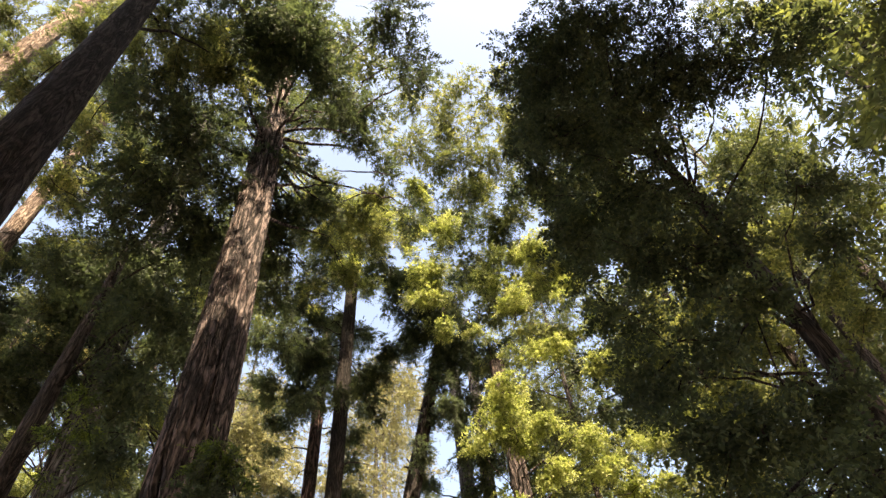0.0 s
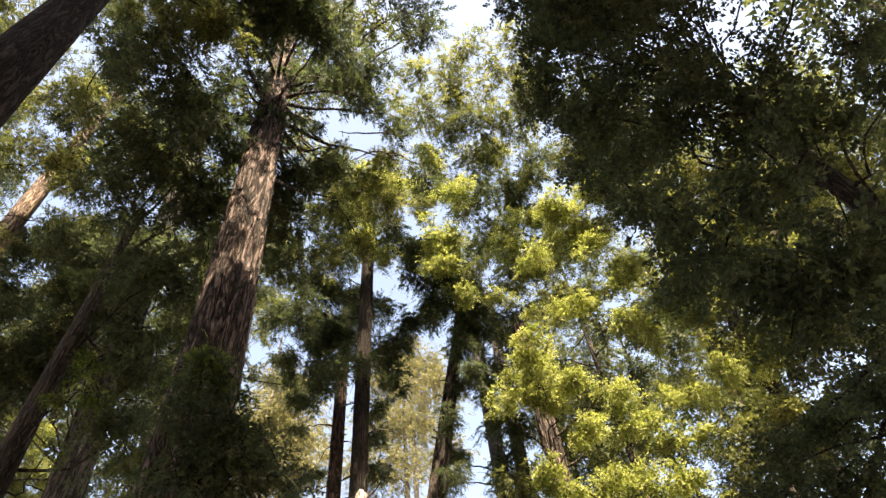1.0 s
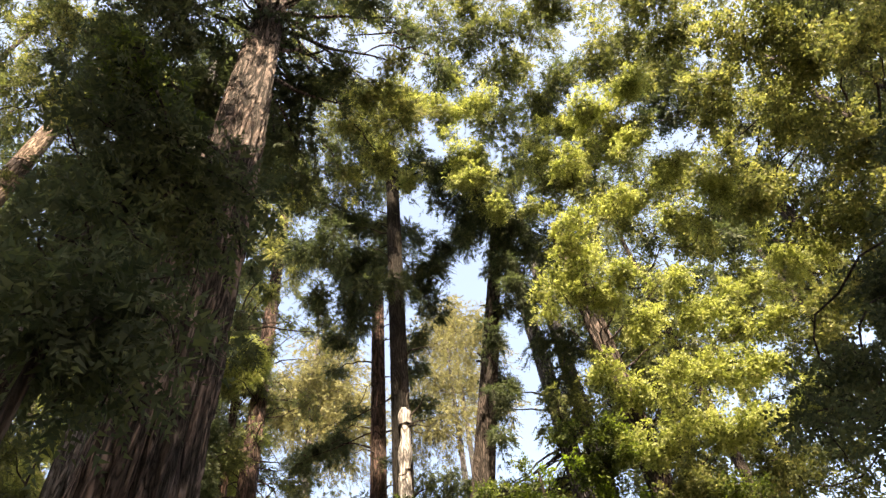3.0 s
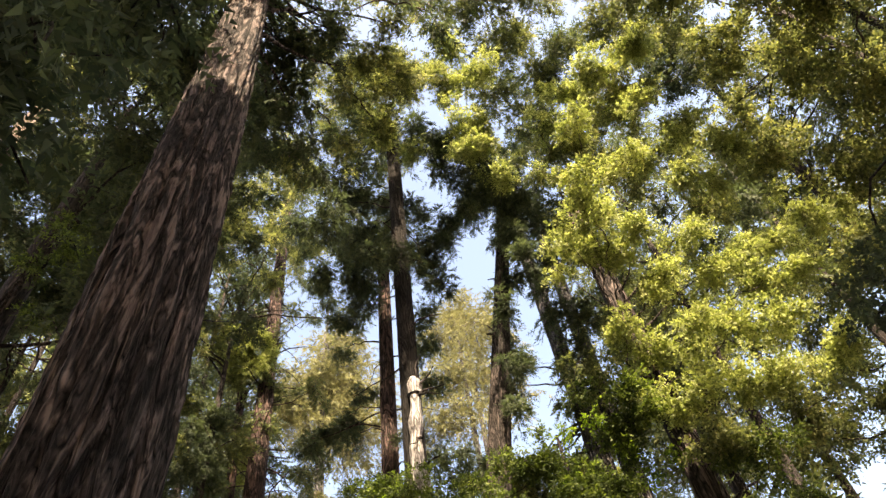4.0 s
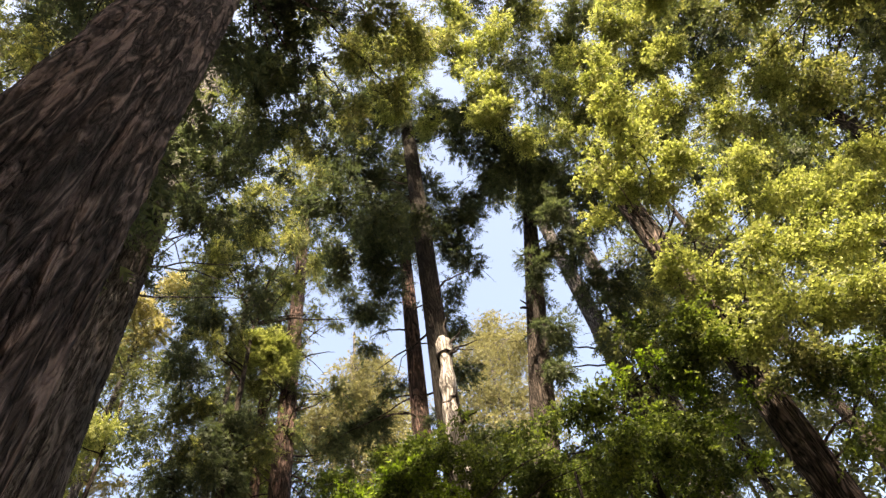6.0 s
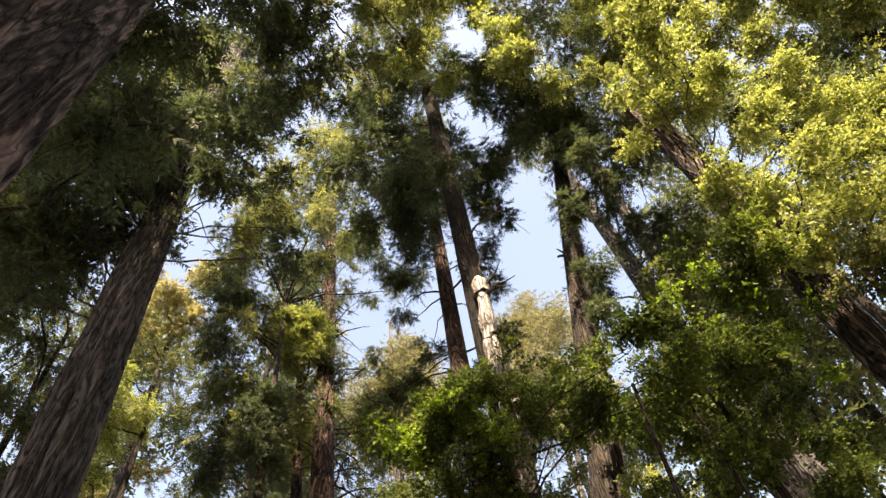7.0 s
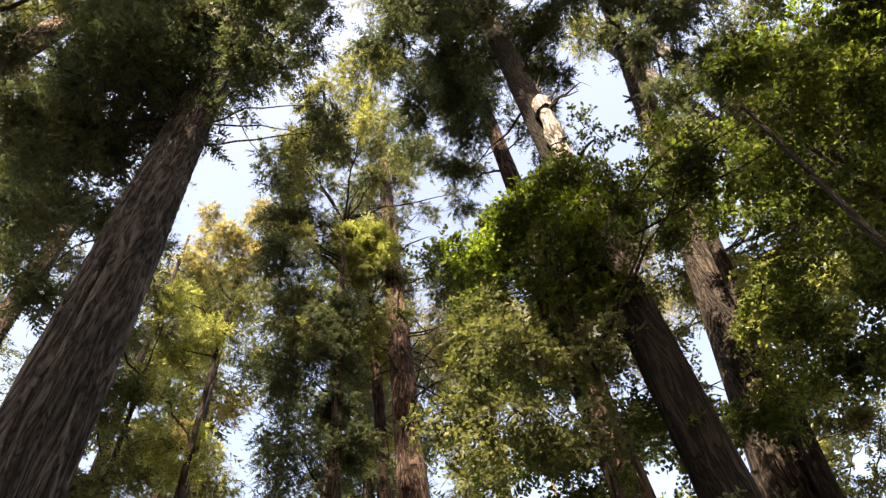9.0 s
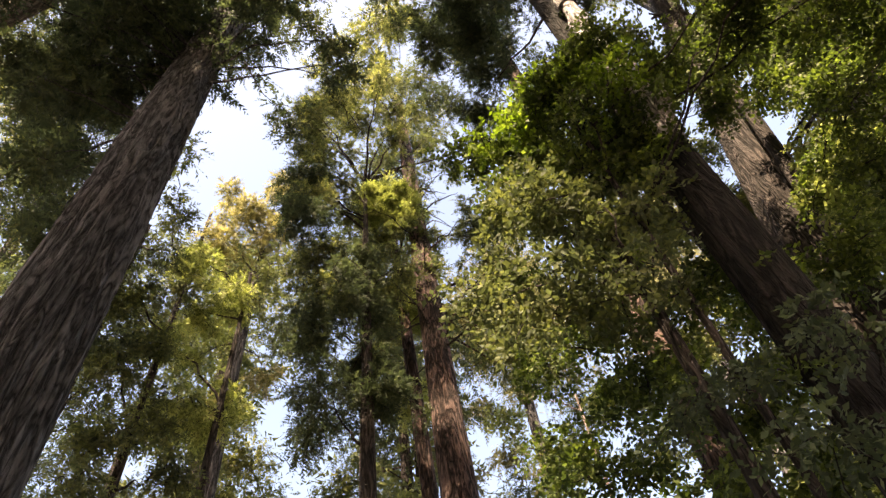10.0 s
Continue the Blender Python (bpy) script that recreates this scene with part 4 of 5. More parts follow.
tree("redwood_tree", "thin red trunk with bright yellow-green tufts", "tree", (-8.16, 20.97), (-0.049, 0.01), 22, 0.2, 0.13, RUSSET_BARK, YELLOW_LEAF,
     [(-8.9, 19.6, 20.9, 0.65), (-8.5, 19.8, 21.1, 0.72), (-8.1, 20, 20.6, 0.65), (-8.8, 20.1, 20.3, 0.65), (-8.3, 20.2, 20, 0.59), (-9.3, 19.9, 20.4, 0.52), (-7.9, 20.3, 20, 0.45), (-8.6, 20.3, 19.6, 0.45), (-9, 20.4, 19.6, 0.39), (-8.8, 21.4, 16.6, 0.59), (-8.4, 21.3, 16.9, 0.45), (-9, 21.5, 16.2, 0.39), (-8.9, 21.6, 13.8, 0.45), (-9.3, 21.4, 13.5, 0.39)], sides=24, step=0.4, density=8, size=0.085, seed=35, limb_drop=0.8)
tree("bay_tree", "slender tree with golden sunlit foliage", "tree", (-12.0, 18.3), (0.0, 0.0), 19, 0.16, 0.04, DARK_BARK, YELLOW_LEAF,
     [(-12.3, 17, 17.2, 0.83), (-12.1, 17.9, 16.5, 0.77), (-12.6, 17.4, 15.7, 0.7), (-12.9, 18.0, 14.6, 0.61), (-12.3, 18.7, 13.5, 0.55), (-12.3, 18.3, 12.6, 0.64), (-12.3, 18.4, 16.4, 0.36), (-12.5, 16.9, 14.2, 0.64), (-12.1, 17.4, 12.4, 0.77)], sides=18, step=0.4, density=6.5, size=0.1, seed=36)
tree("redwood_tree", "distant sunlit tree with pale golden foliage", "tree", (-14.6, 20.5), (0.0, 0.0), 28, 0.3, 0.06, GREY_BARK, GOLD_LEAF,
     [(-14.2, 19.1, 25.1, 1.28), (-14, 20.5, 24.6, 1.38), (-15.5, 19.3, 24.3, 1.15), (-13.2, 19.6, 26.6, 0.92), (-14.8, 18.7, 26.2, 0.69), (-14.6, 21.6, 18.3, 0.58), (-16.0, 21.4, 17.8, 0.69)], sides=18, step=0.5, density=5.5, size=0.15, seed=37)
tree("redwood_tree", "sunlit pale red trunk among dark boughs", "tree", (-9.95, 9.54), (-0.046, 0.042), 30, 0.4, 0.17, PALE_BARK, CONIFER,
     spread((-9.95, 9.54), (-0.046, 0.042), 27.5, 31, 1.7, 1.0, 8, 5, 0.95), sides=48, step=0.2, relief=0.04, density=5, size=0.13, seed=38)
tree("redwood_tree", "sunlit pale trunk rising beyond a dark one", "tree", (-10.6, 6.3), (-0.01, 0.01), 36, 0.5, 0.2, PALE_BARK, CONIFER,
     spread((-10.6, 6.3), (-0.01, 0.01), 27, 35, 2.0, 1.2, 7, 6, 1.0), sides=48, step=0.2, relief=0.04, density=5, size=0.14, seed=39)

tree("bay_tree", "broad green crown filling the wood behind the path", "tree", (10.5, 13.0), (0.0, 0.0), 25, 0.3, 0.06, DARK_BARK, OLIVE_LEAF,
     [(8, 10.4, 18.5, 1.3), (9.3, 11, 17.5, 1.3), (10, 9.9, 16.3, 1.3), (7.8, 12.9, 19.5, 1.2), (9.1, 13.1, 17.6, 1.2), (10, 12.7, 16, 1.3), (8.6, 15.3, 17.7, 1.1), (9.6, 14.9, 16, 1.2), (10.1, 14.4, 14.6, 1.1), (7.4, 11.8, 21.6, 1.1), (8, 15, 19.6, 1), (8.9, 14.6, 12.1, 1), (8.7, 15.1, 13.4, 0.9)], sides=18, step=0.5, density=4.5, size=0.14, seed=53, needle=False, limb_drop=1.0, more=((CONIFER, [(6.9, 16.2, 10, 0.69), (7.4, 16.8, 9.6, 0.69), (7.5, 15.6, 10.5, 0.57), (5.8, 16.6, 9.7, 0.57)], 0.1, 4.5, False), (OLIVE_LEAF, [(7.5, 13.1, 11.7, 0.72), (9, 12.6, 11.9, 0.78), (10.1, 11.8, 12.4, 0.78), (8.6, 11.5, 12.6, 0.65), (10.3, 13.4, 11.3, 0.78), (6.8, 13.5, 11.5, 0.59), (9.6, 9.6, 13.9, 0.78), (8.3, 9.4, 14.1, 0.65), (10.6, 10.2, 13.4, 0.65)], 0.12, 4.5, False), (OLIVE_LEAF, [(6.1, 15, 22, 0.85), (5.2, 17, 20.5, 0.75), (7.2, 16.1, 21.2, 0.85), (4.2, 15.6, 21.5, 0.75), (3, 15.8, 21.3, 0.66), (7.7, 18, 19.8, 0.85)], 0.14, 4.5, False),))
tree("redwood_tree", "dark green shaded tree with a thin trunk", "tree", (-11.7, 16.4), (0.0, 0.0), 13, 0.12, 0.04, DARK_BARK, CONIFER,
     [(-12.2, 15.6, 14.1, 0.8), (-11.9, 16.3, 12.7, 0.8), (-11.8, 15.7, 11.7, 0.7), (-11.5, 16.5, 10.8, 0.7), (-11.7, 16, 10.1, 0.7), (-11.2, 17, 10, 0.6), (-11.9, 16.5, 15.3, 0.5), (-11.5, 15.7, 8.9, 0.6)], sides=18, step=0.4, density=6, size=0.11, seed=54)
tree("distant_tree", "green sunlit tree beyond the golden one", "tree", (-14.5, 27.0), (0.0, 0.0), 24, 0.2, 0.05, GREY_BARK, OLIVE_LEAF,
     [(-17.9, 22.6, 20.1, 0.78), (-17.2, 23.8, 18.2, 0.9), (-17.6, 24.3, 22.2, 0.43), (-17.7, 23.1, 16.6, 0.9), (-18.5, 21.9, 19.7, 0.9)], sides=14, step=0.5, density=6, size=0.16, seed=55)
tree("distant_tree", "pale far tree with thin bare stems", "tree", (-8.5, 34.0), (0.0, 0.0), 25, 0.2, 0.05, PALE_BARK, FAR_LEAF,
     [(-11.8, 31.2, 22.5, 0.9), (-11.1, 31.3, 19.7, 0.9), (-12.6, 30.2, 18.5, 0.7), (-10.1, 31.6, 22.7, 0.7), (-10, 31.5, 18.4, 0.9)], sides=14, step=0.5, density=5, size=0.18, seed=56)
tree("redwood_tree", "feathery grey-green boughs of a tree in open light", "tree", (-19.5, 14.5), (0.0, 0.0), 30, 0.25, 0.06, GREY_BARK, OLIVE_LEAF,
     [(-17.4, 13.1, 23.3, 1.3), (-17.3, 14.4, 23.2, 1.2), (-18.2, 14.2, 21.3, 1.2), (-17, 13, 24.7, 1.2), (-16.7, 11.5, 23.8, 1.2), (-17.3, 15.7, 21.7, 0.8)], sides=14, step=0.5, density=4.5, size=0.16, seed=57)
tree("bay_tree", "shaded bay with dark leaves close over the path", "tree", (-2.0, 16.5), (-0.03, 0.0), 9, 0.07, 0.03, DARK_BARK, GREEN_LEAF,
     [(-2.5, 16, 4.5, 0.4), (-2.2, 15.2, 9.9, 0.5), (-1.9, 15.5, 9.1, 0.45), (-3.1, 15.4, 8.7, 0.45), (-3.1, 15.7, 7.3, 0.5), (-2.9, 16, 6.3, 0.5), (-2.3, 16, 6.3, 0.45), (-2.2, 15.9, 5.7, 0.5), (-1.5, 16, 6.1, 0.5), (-3.4, 15.9, 5.7, 0.5), (-2.9, 15.7, 5.2, 0.45), (-2.5, 15.7, 5, 0.4), (-3.7, 15.9, 6.4, 0.45), (-3.8, 15.7, 5, 0.4), (-3.3, 15.7, 4.6, 0.4), (-4.3, 16.5, 7.1, 0.4), (-4.4, 16.3, 5.8, 0.4), (-0.8, 16.2, 7.8, 0.6), (-1.2, 15.9, 9.2, 0.48), (-0.8, 16.2, 7.1, 0.5), (-4.1, 16.4, 8.6, 0.4), (-3.2, 15.2, 9.9, 0.4)], sides=14, step=0.4, density=4, size=0.07, needle=False, seed=58, reach=1.5, limb_drop=0.6, limb_r=0.02, crook=0.1, more=((GREEN_LEAF, [(-2.2, 14.6, 9.1, 0.31), (-1.9, 14.6, 9.1, 0.24), (-2.5, 14.6, 9, 0.25)], 0.07, 4.2, False), (GREEN_LEAF, [(-1.7, 14.7, 8.8, 0.21), (-1.7, 14.2, 9.1, 0.16), (-1.1, 14.5, 9, 0.21), (-2.1, 14.4, 8.9, 0.19), (-1.6, 15, 8.6, 0.22), (-1.1, 14.9, 8.8, 0.21), (-1.4, 14.4, 9, 0.12), (-2.3, 15.1, 7.9, 0.24), (-2, 15.5, 7.7, 0.21), (-2.7, 15.2, 7.7, 0.24), (-2.6, 14.5, 8.1, 0.2)], 0.07, 3.8, False), (SHADE_CONIFER, [(-2.6, 14.6, 3.8, 0.28), (-2.2, 14.5, 4.3, 0.25), (-2.8, 14.9, 4.6, 0.22), (-3.1, 15.1, 4.8, 0.26)], 0.065, 3.2, False),))

tree("redwood_tree", "green boughs with gaps of sky between them", "tree", (-13.5, 8.6), (0.0, 0.0), 26, 0.25, 0.06, DARK_BARK, CONIFER,
     [(-8.8, 6.2, 22.9, 1.10), (-11.0, 5.6, 23.4, 1.10), (-11, 6.9, 21.8, 0.9), (-9.2, 8.1, 22.5, 0.69), (-9.4, 9.2, 19.3, 0.80), (-10.6, 8.7, 19.7, 0.70), (-8.2, 9.6, 19.7, 0.7), (-8.9, 10.2, 17.8, 0.7), (-11.3, 8.3, 21.4, 0.50), (-8.3, 6, 24.5, 1)], sides=18, step=0.4, density=4.5, size=0.14, seed=61)
tree("redwood_tree", "shaded tree with fine feathery dark boughs", "tree", (-13.0, 15.6), (0.0, 0.0), 20, 0.18, 0.05, DARK_BARK, SHADE_CONIFER,
     [(-13, 14.9, 16.5, 0.9), (-12.1, 13.4, 16.4, 0.9), (-12.4, 15, 14, 0.8), (-12.1, 14.2, 17.5, 0.7), (-12.1, 15.4, 12.5, 0.8), (-12.3, 16, 16.4, 0.5)], sides=18, step=0.4, density=4, size=0.13, seed=65)
tree("redwood_tree", "olive boughs in open light with gaps of sky", "tree", (-18.0, 11.0), (0.0, 0.0), 28, 0.22, 0.05, PALE_BARK, OLIVE_LEAF,
     [(-13.9, 9.9, 24.9, 1.1), (-14.6, 11.8, 23.2, 0.9), (-13.2, 10.1, 26.3, 0.9), (-15.6, 12.7, 21.2, 0.9), (-14.4, 10.5, 23.4, 0.9)], sides=18, step=0.4, density=4, size=0.15, seed=66)
tree("redwood_tree", "reddish-brown redwood trunk rising behind a grey one", "tree", (-15.33, 14.61), (-0.059, 0.020), 24, 0.34, 0.24, RUSSET_BARK, SHADE_CONIFER,
     [(-13.5, 12.8, 17.9, 0.56), (-11.9, 12.6, 18.4, 0.56), (-13.3, 11.8, 18.6, 0.63)], sides=40, step=0.3, relief=0.04, density=5, size=0.13, seed=68, limb_r=0.04, cap=False)
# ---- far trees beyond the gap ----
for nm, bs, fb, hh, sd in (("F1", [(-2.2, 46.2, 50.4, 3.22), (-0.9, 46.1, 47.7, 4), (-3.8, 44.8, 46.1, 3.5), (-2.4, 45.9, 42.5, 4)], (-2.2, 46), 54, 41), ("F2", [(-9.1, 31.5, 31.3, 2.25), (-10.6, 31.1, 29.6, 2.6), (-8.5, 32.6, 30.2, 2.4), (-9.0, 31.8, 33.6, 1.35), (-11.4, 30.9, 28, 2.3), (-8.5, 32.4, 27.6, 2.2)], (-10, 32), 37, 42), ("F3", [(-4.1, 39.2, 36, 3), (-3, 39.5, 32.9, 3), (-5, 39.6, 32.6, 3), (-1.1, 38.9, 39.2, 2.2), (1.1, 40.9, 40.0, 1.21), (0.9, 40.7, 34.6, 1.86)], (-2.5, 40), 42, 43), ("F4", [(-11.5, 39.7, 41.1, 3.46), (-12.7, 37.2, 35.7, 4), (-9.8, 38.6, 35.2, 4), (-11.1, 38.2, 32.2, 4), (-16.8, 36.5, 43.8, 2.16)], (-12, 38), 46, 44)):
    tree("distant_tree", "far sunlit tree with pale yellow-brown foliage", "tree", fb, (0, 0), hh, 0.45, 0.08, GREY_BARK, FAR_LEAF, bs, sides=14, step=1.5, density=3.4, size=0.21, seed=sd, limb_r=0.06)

# ---- deeper wood ----
tree("redwood_tree", "shaded green redwood crown in the depth of the wood", "tree", (-23.4, 19.6), (0, 0), 34, 0.26, 0.05, DARK_BARK, SHADE_CONIFER,
     [(-20.4, 18.1, 25.4, 1.49), (-22.3, 19.6, 23.1, 1.63), (-22.3, 19.2, 21.3, 1.58), (-23.7, 19.9, 17.7, 1.37), (-25.3, 16.8, 26.6, 1.79), (-26.3, 21.5, 21.3, 1.67), (-23.9, 20.9, 21, 1.49), (-22.5, 20.8, 21.4, 1.37)], sides=14, step=1.0, density=2.7, size=0.19, seed=200)
tree("redwood_tree", "mid-green redwood crown behind the nearer trees", "tree", (-22.2, 25.6), (0, 0), 34, 0.26, 0.05, DARK_BARK, CONIFER,
     [(-18.9, 23.2, 24.3, 1.47), (-21.5, 28.9, 21.9, 1.77), (-22.7, 25.5, 20.4, 1.48), (-23.3, 23.5, 19.6, 1.45), (-24.6, 28, 24.5, 1.8), (-22.4, 24.6, 22.6, 1.6)], sides=14, step=1.0, density=2.7, size=0.19, seed=201)
tree("redwood_tree", "shaded green redwood crown in the depth of the wood", "tree", (-17.1, 12.6), (0, 0), 34, 0.26, 0.05, DARK_BARK, SHADE_CONIFER,
     [(-16, 11.6, 26.6, 1.32), (-18.3, 13.2, 22.8, 1.13), (-18, 14.8, 30.2, 1.5), (-18, 10.7, 27.5, 1.63)], sides=14, step=1.0, density=2.7, size=0.19, seed=202)
tree("redwood_tree", "mid-green redwood crown behind the nearer trees", "tree", (-15.8, 18.7), (0, 0), 34, 0.26, 0.05, DARK_BARK, CONIFER,
     [(-13.7, 20.3, 22.4, 1.37), (-18, 19.2, 23.5, 1.55), (-16.6, 22.2, 24.4, 1.71), (-17.6, 18.5, 21.1, 1.36), (-13.7, 16.2, 20.6, 1.06), (-17.1, 19.3, 24.4, 1.62), (-13.2, 15.4, 22.4, 1.11), (-16.4, 20.9, 25.2, 1.46), (-16.7, 17.4, 23.2, 1.25), (-17.4, 20.3, 20.9, 1.37)], sides=14, step=1.0, density=2.7, size=0.19, seed=203)
tree("redwood_tree", "shaded green redwood crown in the depth of the wood", "tree", (-14.7, 30.4), (0, 0), 34, 0.26, 0.05, DARK_BARK, SHADE_CONIFER,
     [(-18.9, 28.9, 24.2, 1.68), (-11.8, 28.1, 21.2, 1.61), (-13, 29.8, 30.3, 1.69), (-15, 32.5, 22.9, 1.67), (-13.6, 28, 22.1, 1.43), (-9.1, 36, 24.4, 1.85), (-11.7, 32.9, 19.1, 1.58), (-15.4, 30.5, 19.6, 1.52), (-17.5, 31.6, 22.9, 1.57), (-16.1, 29.7, 22.5, 1.75), (-16.2, 28, 19.9, 1.43), (-17.9, 28.4, 19.7, 1.26)], sides=14, step=1.0, density=2.7, size=0.19, seed=204)
tree("redwood_tree", "mid-green redwood crown behind the nearer trees", "tree", (-14.4, 9.6), (0, 0), 34, 0.26, 0.05, DARK_BARK, CONIFER,
     [(-14, 9.4, 30.6, 1.43), (-14.3, 11.7, 25.2, 1.23), (-16.8, 9, 30.4, 1.59), (-13.4, 7.4, 26.8, 1.51)], sides=14, step=1.0, density=2.7, size=0.19, seed=205)
tree("redwood_tree", "shaded green redwood crown in the depth of the wood", "tree", (-12.4, 23.9), (0, 0), 34, 0.26, 0.05, DARK_BARK, SHADE_CONIFER,
     [(-13.9, 22.4, 20.5, 1.01), (-12.3, 25.2, 27.6, 1.72), (-15.9, 23.6, 23.9, 1.41), (-10.5, 23, 21.2, 1.51), (-10.9, 24.4, 19.8, 1.41), (-10, 23.2, 26.3, 1.39), (-12.7, 20.6, 26.2, 1.41), (-10.6, 25.9, 22.3, 1.42), (-14.4, 22, 31.2, 1.63), (-11.2, 24.9, 31.1, 1.77), (-13.2, 24.9, 25.6, 1.83), (-12.9, 25, 32, 1.88), (-9.5, 22.4, 31.1, 1.47), (-15.6, 24.2, 26, 1.51), (-13.7, 25, 30, 1.73), (-9.9, 21.9, 28.4, 1.57), (-10.5, 27.1, 21.2, 1.19), (-14.4, 24.7, 21.1, 1.49)], sides=14, step=1.0, density=2.7, size=0.19, seed=206)
tree("redwood_tree", "mid-green redwood crown behind the nearer trees", "tree", (6.1, 28.3), (0, 0), 34, 0.26, 0.05, DARK_BARK, CONIFER,
     [(5.5, 26.4, 23.9, 1.45), (6.3, 27, 26.3, 1.6), (5.4, 30.5, 21.1, 1.52), (5.7, 29.7, 18.8, 1.38), (4.9, 26.5, 26.2, 1.53), (7.3, 29.8, 19.9, 1.37), (6.4, 28.8, 17.9, 1.53), (6.1, 29.4, 19.9, 1.44), (6.3, 27.7, 23.2, 1.77), (6.4, 25.6, 29.9, 1.81), (6.1, 27.6, 20.5, 1.73), (7.9, 28.6, 22.5, 1.71), (5.4, 29.7, 23.5, 1.77)], sides=14, step=1.0, density=2.7, size=0.19, seed=207)
tree("redwood_tree", "mid-green redwood crown behind the nearer trees", "tree", (7.1, 22.6), (0, 0), 34, 0.26, 0.05, DARK_BARK, CONIFER,
     [(4.8, 23.9, 25, 1.48), (7.1, 21.7, 27.4, 1.66), (9, 20.1, 23.3, 1.37), (5.9, 23.8, 24.4, 1.55), (6, 23.1, 21.5, 1.24), (7.9, 23.4, 24.2, 1.29), (6.5, 23.9, 29.5, 1.49), (9.2, 21.6, 31.6, 1.62), (6.7, 22.4, 30.9, 1.43), (6.5, 22.3, 21.8, 1.49), (8.8, 23, 18.9, 1.26), (6.5, 22.3, 19.2, 1.35)], sides=14, step=1.0, density=2.7, size=0.19, seed=208)
tree("redwood_tree", "mid-green redwood crown behind the nearer trees", "tree", (7.3, 34), (0, 0), 34, 0.26, 0.05, DARK_BARK, CONIFER,
     [(9.5, 31.9, 19.4, 1.71), (8.2, 33.2, 19.3, 1.75), (5.5, 33.9, 20, 1.52), (10.6, 31.9, 22.2, 1.62), (6.2, 35.3, 19.3, 1.48), (8.6, 31.6, 22.9, 1.46), (5.2, 35.4, 24.8, 2.05), (4.9, 38.5, 20.4, 1.96)], sides=14, step=1.0, density=2.7, size=0.19, seed=209)
tree("redwood_tree", "mid-green redwood crown behind the nearer trees", "tree", (10, 26.4), (0, 0), 34, 0.26, 0.05, DARK_BARK, CONIFER,
     [(10.4, 27.2, 19.4, 1.43), (9.5, 25.1, 24.5, 1.73), (12.4, 26.3, 19.3, 1.58), (10.3, 26.2, 15.9, 1.2), (8.4, 25.8, 28.5, 1.9), (9.7, 30.1, 24.5, 1.52), (8.6, 25, 21.9, 1.54), (7.9, 26.6, 19.2, 1.24), (10.4, 26.1, 17.1, 1.69), (12, 25.6, 20.6, 1.6)], sides=14, step=1.0, density=2.7, size=0.19, seed=210)
tree("redwood_tree", "mid-green redwood crown behind the nearer trees", "tree", (12.3, 22.9), (0, 0), 34, 0.26, 0.05, DARK_BARK, CONIFER,
     [(9.9, 23.3, 31.8, 2.02), (14.7, 19.4, 25.9, 1.47), (13, 23.5, 20.6, 1.58), (10.5, 23.6, 21.9, 1.51), (10.5, 23.6, 27.3, 1.66), (14, 23.3, 22.8, 1.83), (12.8, 24.4, 22.5, 1.47), (10.5, 22.7, 23.1, 1.55), (15.1, 22.8, 17.6, 1.65)], sides=14, step=1.0, density=2.7, size=0.19, seed=211)
tree("redwood_tree", "mid-green redwood crown behind the nearer trees", "tree", (13.8, 14.3), (0, 0), 34, 0.26, 0.05, DARK_BARK, CONIFER,
     [(8.6, 15.8, 27.2, 1.49), (11.7, 13.5, 30.8, 1.89), (13.6, 11.7, 23.7, 1.19), (14.4, 18.2, 21.3, 1.37), (15.8, 16.6, 24.3, 1.38), (15.8, 12.7, 25.6, 1.59), (9, 15.3, 30.1, 1.83), (8.5, 13.5, 32.8, 1.49), (11.9, 16.2, 27.8, 1.69), (13.3, 13.7, 23.9, 1.48), (12.5, 12.1, 25.2, 1.23), (16.1, 12.3, 28.4, 1.53), (17.7, 15.6, 22.5, 1.79), (12.6, 13.1, 25.1, 1.54), (13.9, 12.3, 26.1, 1.38), (15.8, 15.8, 21, 1.45), (18.5, 14.4, 24.7, 1.47), (14.4, 16, 18.3, 1.55), (16.1, 12.4, 23.5, 1.39), (16.3, 16.1, 19.8, 1.63)], sides=14, step=1.0, density=2.7, size=0.19, seed=212)
tree("redwood_tree", "mid-green redwood crown behind the nearer trees", "tree", (15.8, 8.5), (0, 0), 34, 0.26, 0.05, DARK_BARK, CONIFER,
     [(15.8, 11.4, 21.8, 1.21), (15.7, 9.7, 22.6, 1.52), (15.4, 6.3, 24.1, 1.39), (16.2, 7.5, 28.7, 1.42), (17.7, 9, 26.3, 1.62), (16.3, 8, 26.5, 1.34), (13.5, 8, 30.4, 1.58)], sides=14, step=1.0, density=2.7, size=0.19, seed=213)
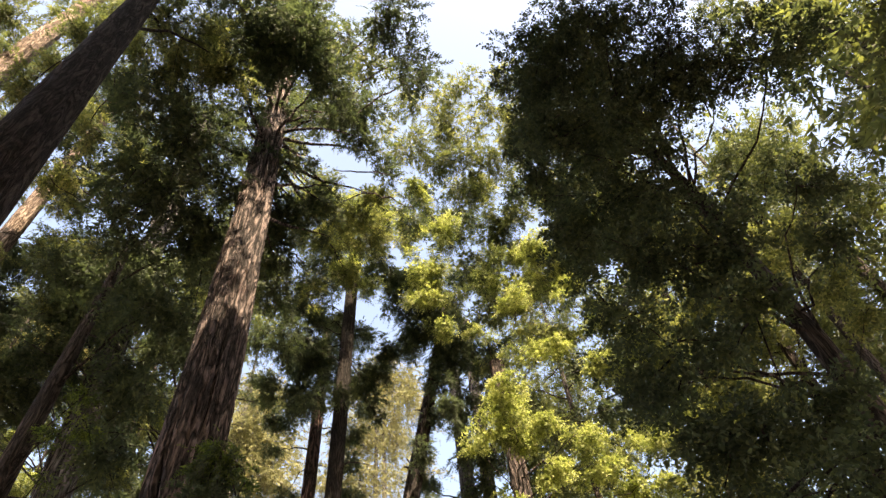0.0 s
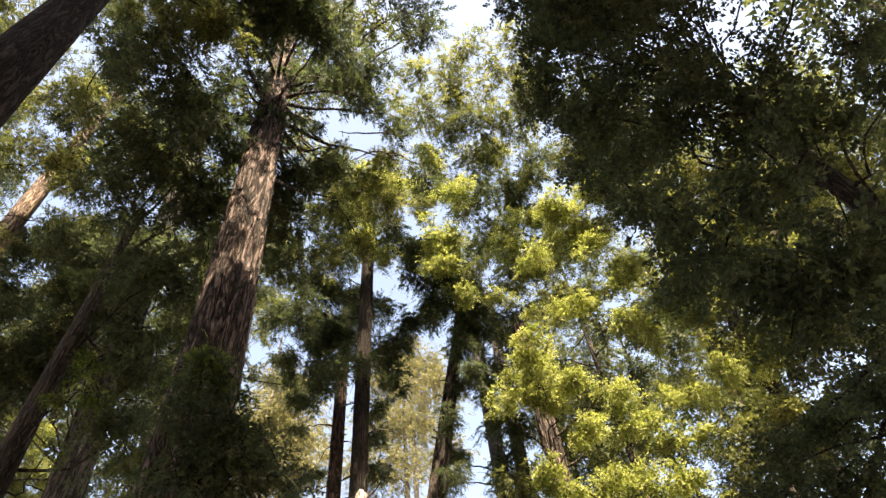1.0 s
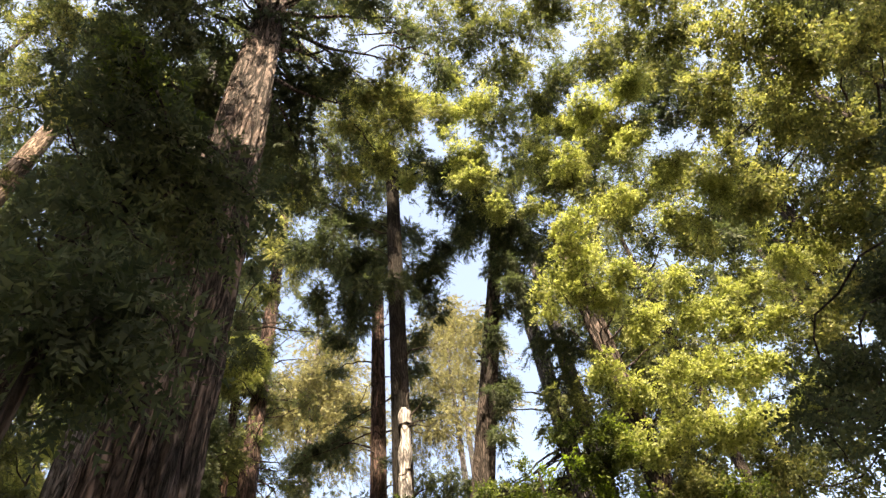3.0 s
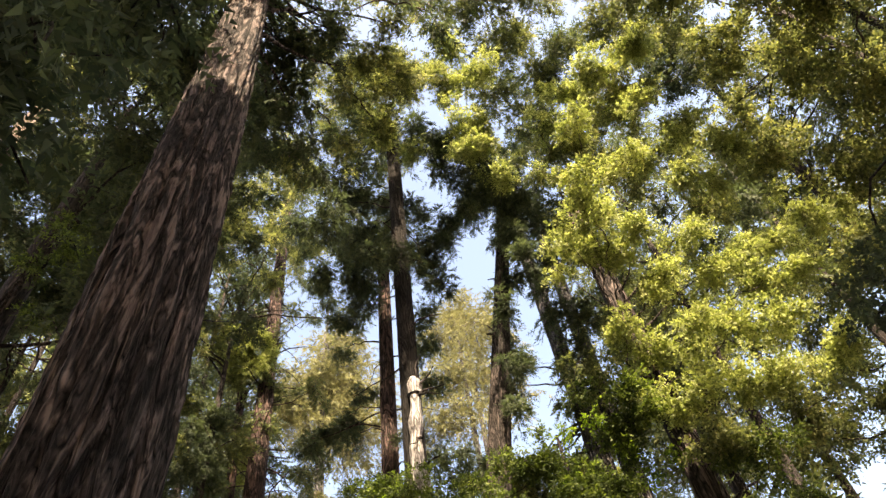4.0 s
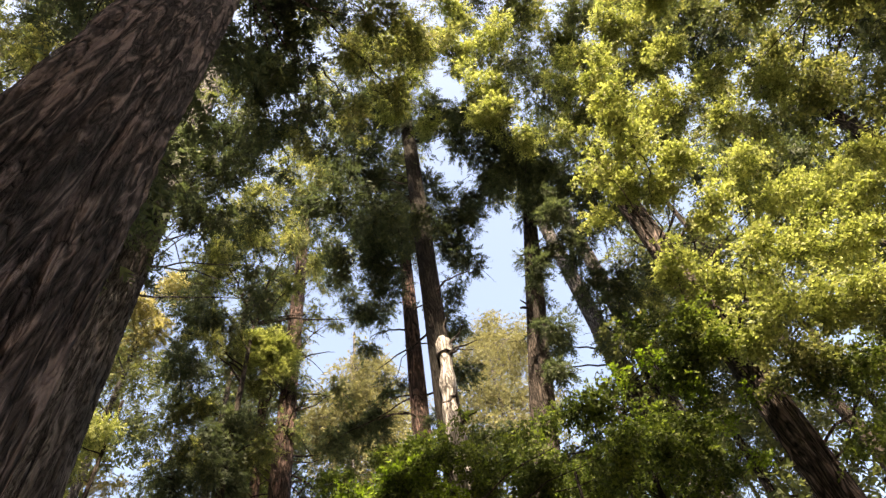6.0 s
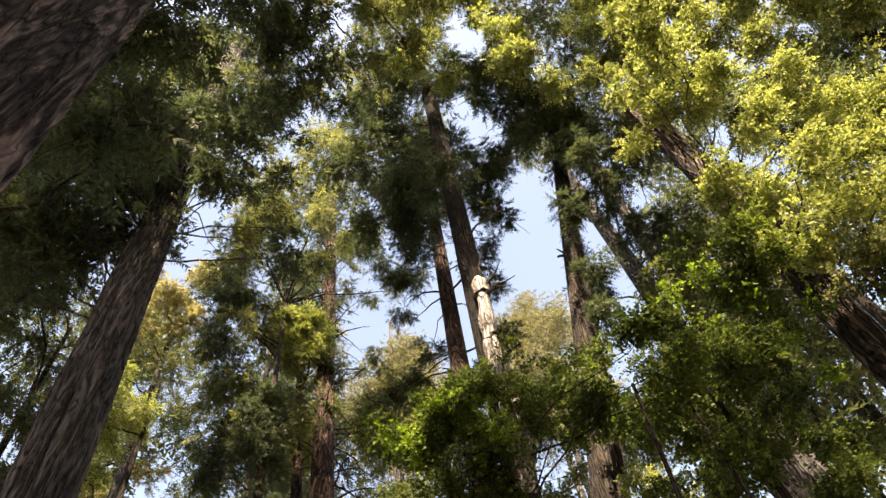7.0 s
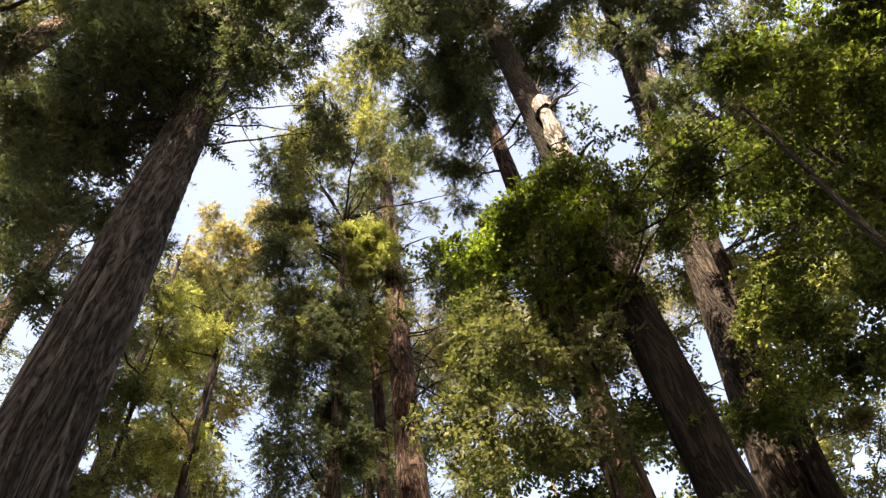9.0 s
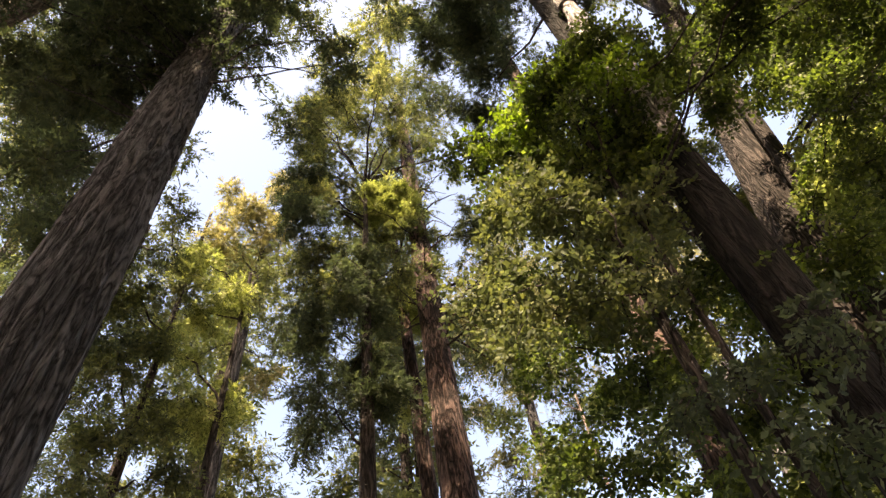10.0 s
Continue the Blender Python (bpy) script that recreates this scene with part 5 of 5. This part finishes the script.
# ---- the wood closing the place all round, with unseen trees added to cut light ----
g0 = np.random.default_rng(77)
for bx, by, hh, blade in ((-4.5, -3.4, 22, 0.55), (-0.8, -4.6, 23, 0.55), (-2, -8, 25, 0.55), (3, -7, 25, 0.55), (7, -8.6, 32, 0.55), (8.3, -4, 28.6, 0.55), (11, -7, 32, 0.55), (4.6, -5, 26, 0.55),
                          (-11, -9, 24, 0.55), (13, -1, 30, 0.55), (15, 7, 30, 0.4), (17, 15, 34, 0.34), (-20, -6, 24, 0.55), (-24, 4, 26, 0.4), (-26, 16, 30, 0.3), (-20, 24, 34, 0.3),
                          (-3, -15, 28, 0.6), (9, -15, 32, 0.6), (14, 25, 34, 0.3), (7, 27, 28, 0.26), (-15, 30, 32, 0.28), (20, 20, 36, 0.3), (24, 4, 34, 0.5), (22, -10, 34, 0.6),
                          (14, -20, 34, 0.6), (2, -24, 34, 0.6), (-10, -20, 34, 0.6), (-20, -16, 34, 0.6), (-29, -4, 34, 0.6)):
    tree("redwood_tree", "tall redwood added round the wood to cut light, dark green crown", "tree", (bx, by), (0, 0), hh, 0.5, 0.08, DARK_BARK, CONIFER,
         spread((bx, by), (0, 0), hh * 0.36, hh, 3.4, 0.9, 18, int(g0.integers(1000)), 1.8), sides=16, step=0.8, density=3.0, size=blade, seed=int(g0.integers(1000)), limb_r=0.06)
# Unseen redwoods added behind the start to keep sun off the nearer trees.
for bx, by, z_low, hh, wide in ((13.2, -1.5, 12, 27, 2.6), (-6.4, -2.5, 15, 29, 2.6), (-0.3, -1.8, 12, 21, 2.6), (-3.4, -1.4, 14, 30, 2.4), (5.6, -2.2, 13, 26.3, 2.6), (3.4, -3.0, 14, 28, 2.2)):
    tree("redwood_tree", "unseen redwood added with a dense crown to block sun", "tree", (bx, by), (0, 0), hh, 0.4, 0.08, DARK_BARK, CONIFER,
         spread((bx, by), (0, 0), z_low, hh, wide, 1.2, 22, int(g0.integers(1000)), 1.4), sides=16, step=0.8, density=8, size=0.42, seed=int(g0.integers(1000)), limb_r=0.06)
tree("redwood_tree", "redwood with fresh green boughs over the path", "tree", (7.4, 0.6), (0, 0), 18, 0.3, 0.06, DARK_BARK, CONIFER,
     spread((7.4, 0.6), (0, 0), 9, 18, 2.2, 1.2, 22, 411, 1.1), sides=16, step=0.8, density=5, size=0.14, seed=412, limb_r=0.05)

for dx, dz, z, thick in ((-0.34, 0.22, 15.6, 0.05), (-0.3, 0.4, 15.75, 0.035), (-0.42, 0.02, 18.2, 0.03), (0.36, 0.1, 13.4, 0.03)):
    a = along((0, 0), KNOBBED_LEAN, z)
    v, q = tube(bent(a, a + (dx, -0.12, dz), 0.03, 6, g0, 0.015), thick * np.linspace(1.2, 0.5, 6), 8)
    mesh_object("branch_stub", v, q, DARK_BARK, knobbed, label="short broken dark branch stub")

# ---- the pale dead stem grown onto the slender dark redwood ----
g1 = np.random.default_rng(5)
zs = np.arange(7.6, 11.85, 0.07)
s = (zs - 7.6) / 4.2
path = np.stack([SCARRED_LEAN[0] * zs + 0.12 + 0.03 * np.sin(zs * 2.3), SCARRED_LEAN[1] * zs - 0.16 - 0.14 * np.clip(s * 1.6, 0, 1), zs], -1)
thick = 0.13 + 0.065 * np.clip(s * 6, 0, 1) - 0.085 * np.clip(s * 1.3 - 0.2, 0, 1) + 0.018 * np.sin(zs * 4.7) + 0.012 * np.sin(zs * 9.9)
v, q = tube(path, thick, 36, 0.06, 92)
stem = mesh_object("dead_stem", v, q, DEAD_WOOD, scarred, label="pale weathered dead stem bare of bark")
top = path[-1]
knob = np.array([top + (0.0, 0, -0.15), top + (0.01, 0, 0.05), top + (0.0, -0.01, 0.15), top + (-0.03, -0.02, 0.22), top + (-0.07, -0.02, 0.26), top + (-0.1, -0.02, 0.27)])
v, q = tube(knob, (0.15, 0.165, 0.16, 0.13, 0.09, 0.02), 24, 0.12, 93)
mesh_object("broken_top", v, q, DEAD_WOOD, stem, label="splintered pale broken top")
for dx, dz, ln in ((0.6, 0.05, -0.25), (0.5, -0.22, -0.2), (0.42, 0.6, -0.22), (0.16, 0.75, 0.05), (-0.25, -0.2, -1.3), (0.3, 0.1, -2.0)):
    a = top + (0.05, -0.05, ln)
    v, q = tube(bent(a, a + (dx, -0.12, dz), 0.07, 8, g1, 0.025), np.linspace(0.03, 0.007, 8), 6)
    mesh_object("bare_branch", v, q, DARK_BARK, stem)

# ---- bare side limbs of the tall reddish redwood ----
for k in range(34):
    z = 13.5 + k * 0.36
    a = along((0, 0), REDDISH_LEAN, z)
    turn, reach_out = k * 2.4 + g1.uniform(-0.4, 0.4), g1.uniform(0.9, 2.1)
    b = a + np.array([math.cos(turn) * reach_out, math.sin(turn) * reach_out, g1.uniform(-0.5, 0.35)])
    v, q = tube(bent(a, b, 0.14, 9, g1, 0.03), np.linspace(0.034, 0.007, 9) * g1.uniform(0.7, 1.2), 6)
    mesh_object("bare_limb", v, q, DARK_BARK, reddish)

# ---- thin bare branches of the slim reddish trunk and of the slender dark one ----
for owner, lean, z_low, k_count in ((slim, SLIM_LEAN, 11.5, 12), (scarred, SCARRED_LEAN, 13.0, 9)):
    for k in range(k_count):
        z = z_low + k * 0.75 + g1.uniform(-0.2, 0.2)
        a = along((0, 0), lean, z)
        turn, reach_out = k * 2.4 + 2.9 + g1.uniform(-0.4, 0.4), g1.uniform(0.6, 1.6)
        b = a + np.array([math.cos(turn) * reach_out, math.sin(turn) * reach_out, g1.uniform(-0.75, 0.1)])
        v, q = tube(bent(a, b, 0.16, 9, g1, 0.035), np.linspace(0.032, 0.006, 9) * g1.uniform(0.7, 1.2), 6)
        mesh_object("bare_branch", v, q, DARK_BARK, owner)
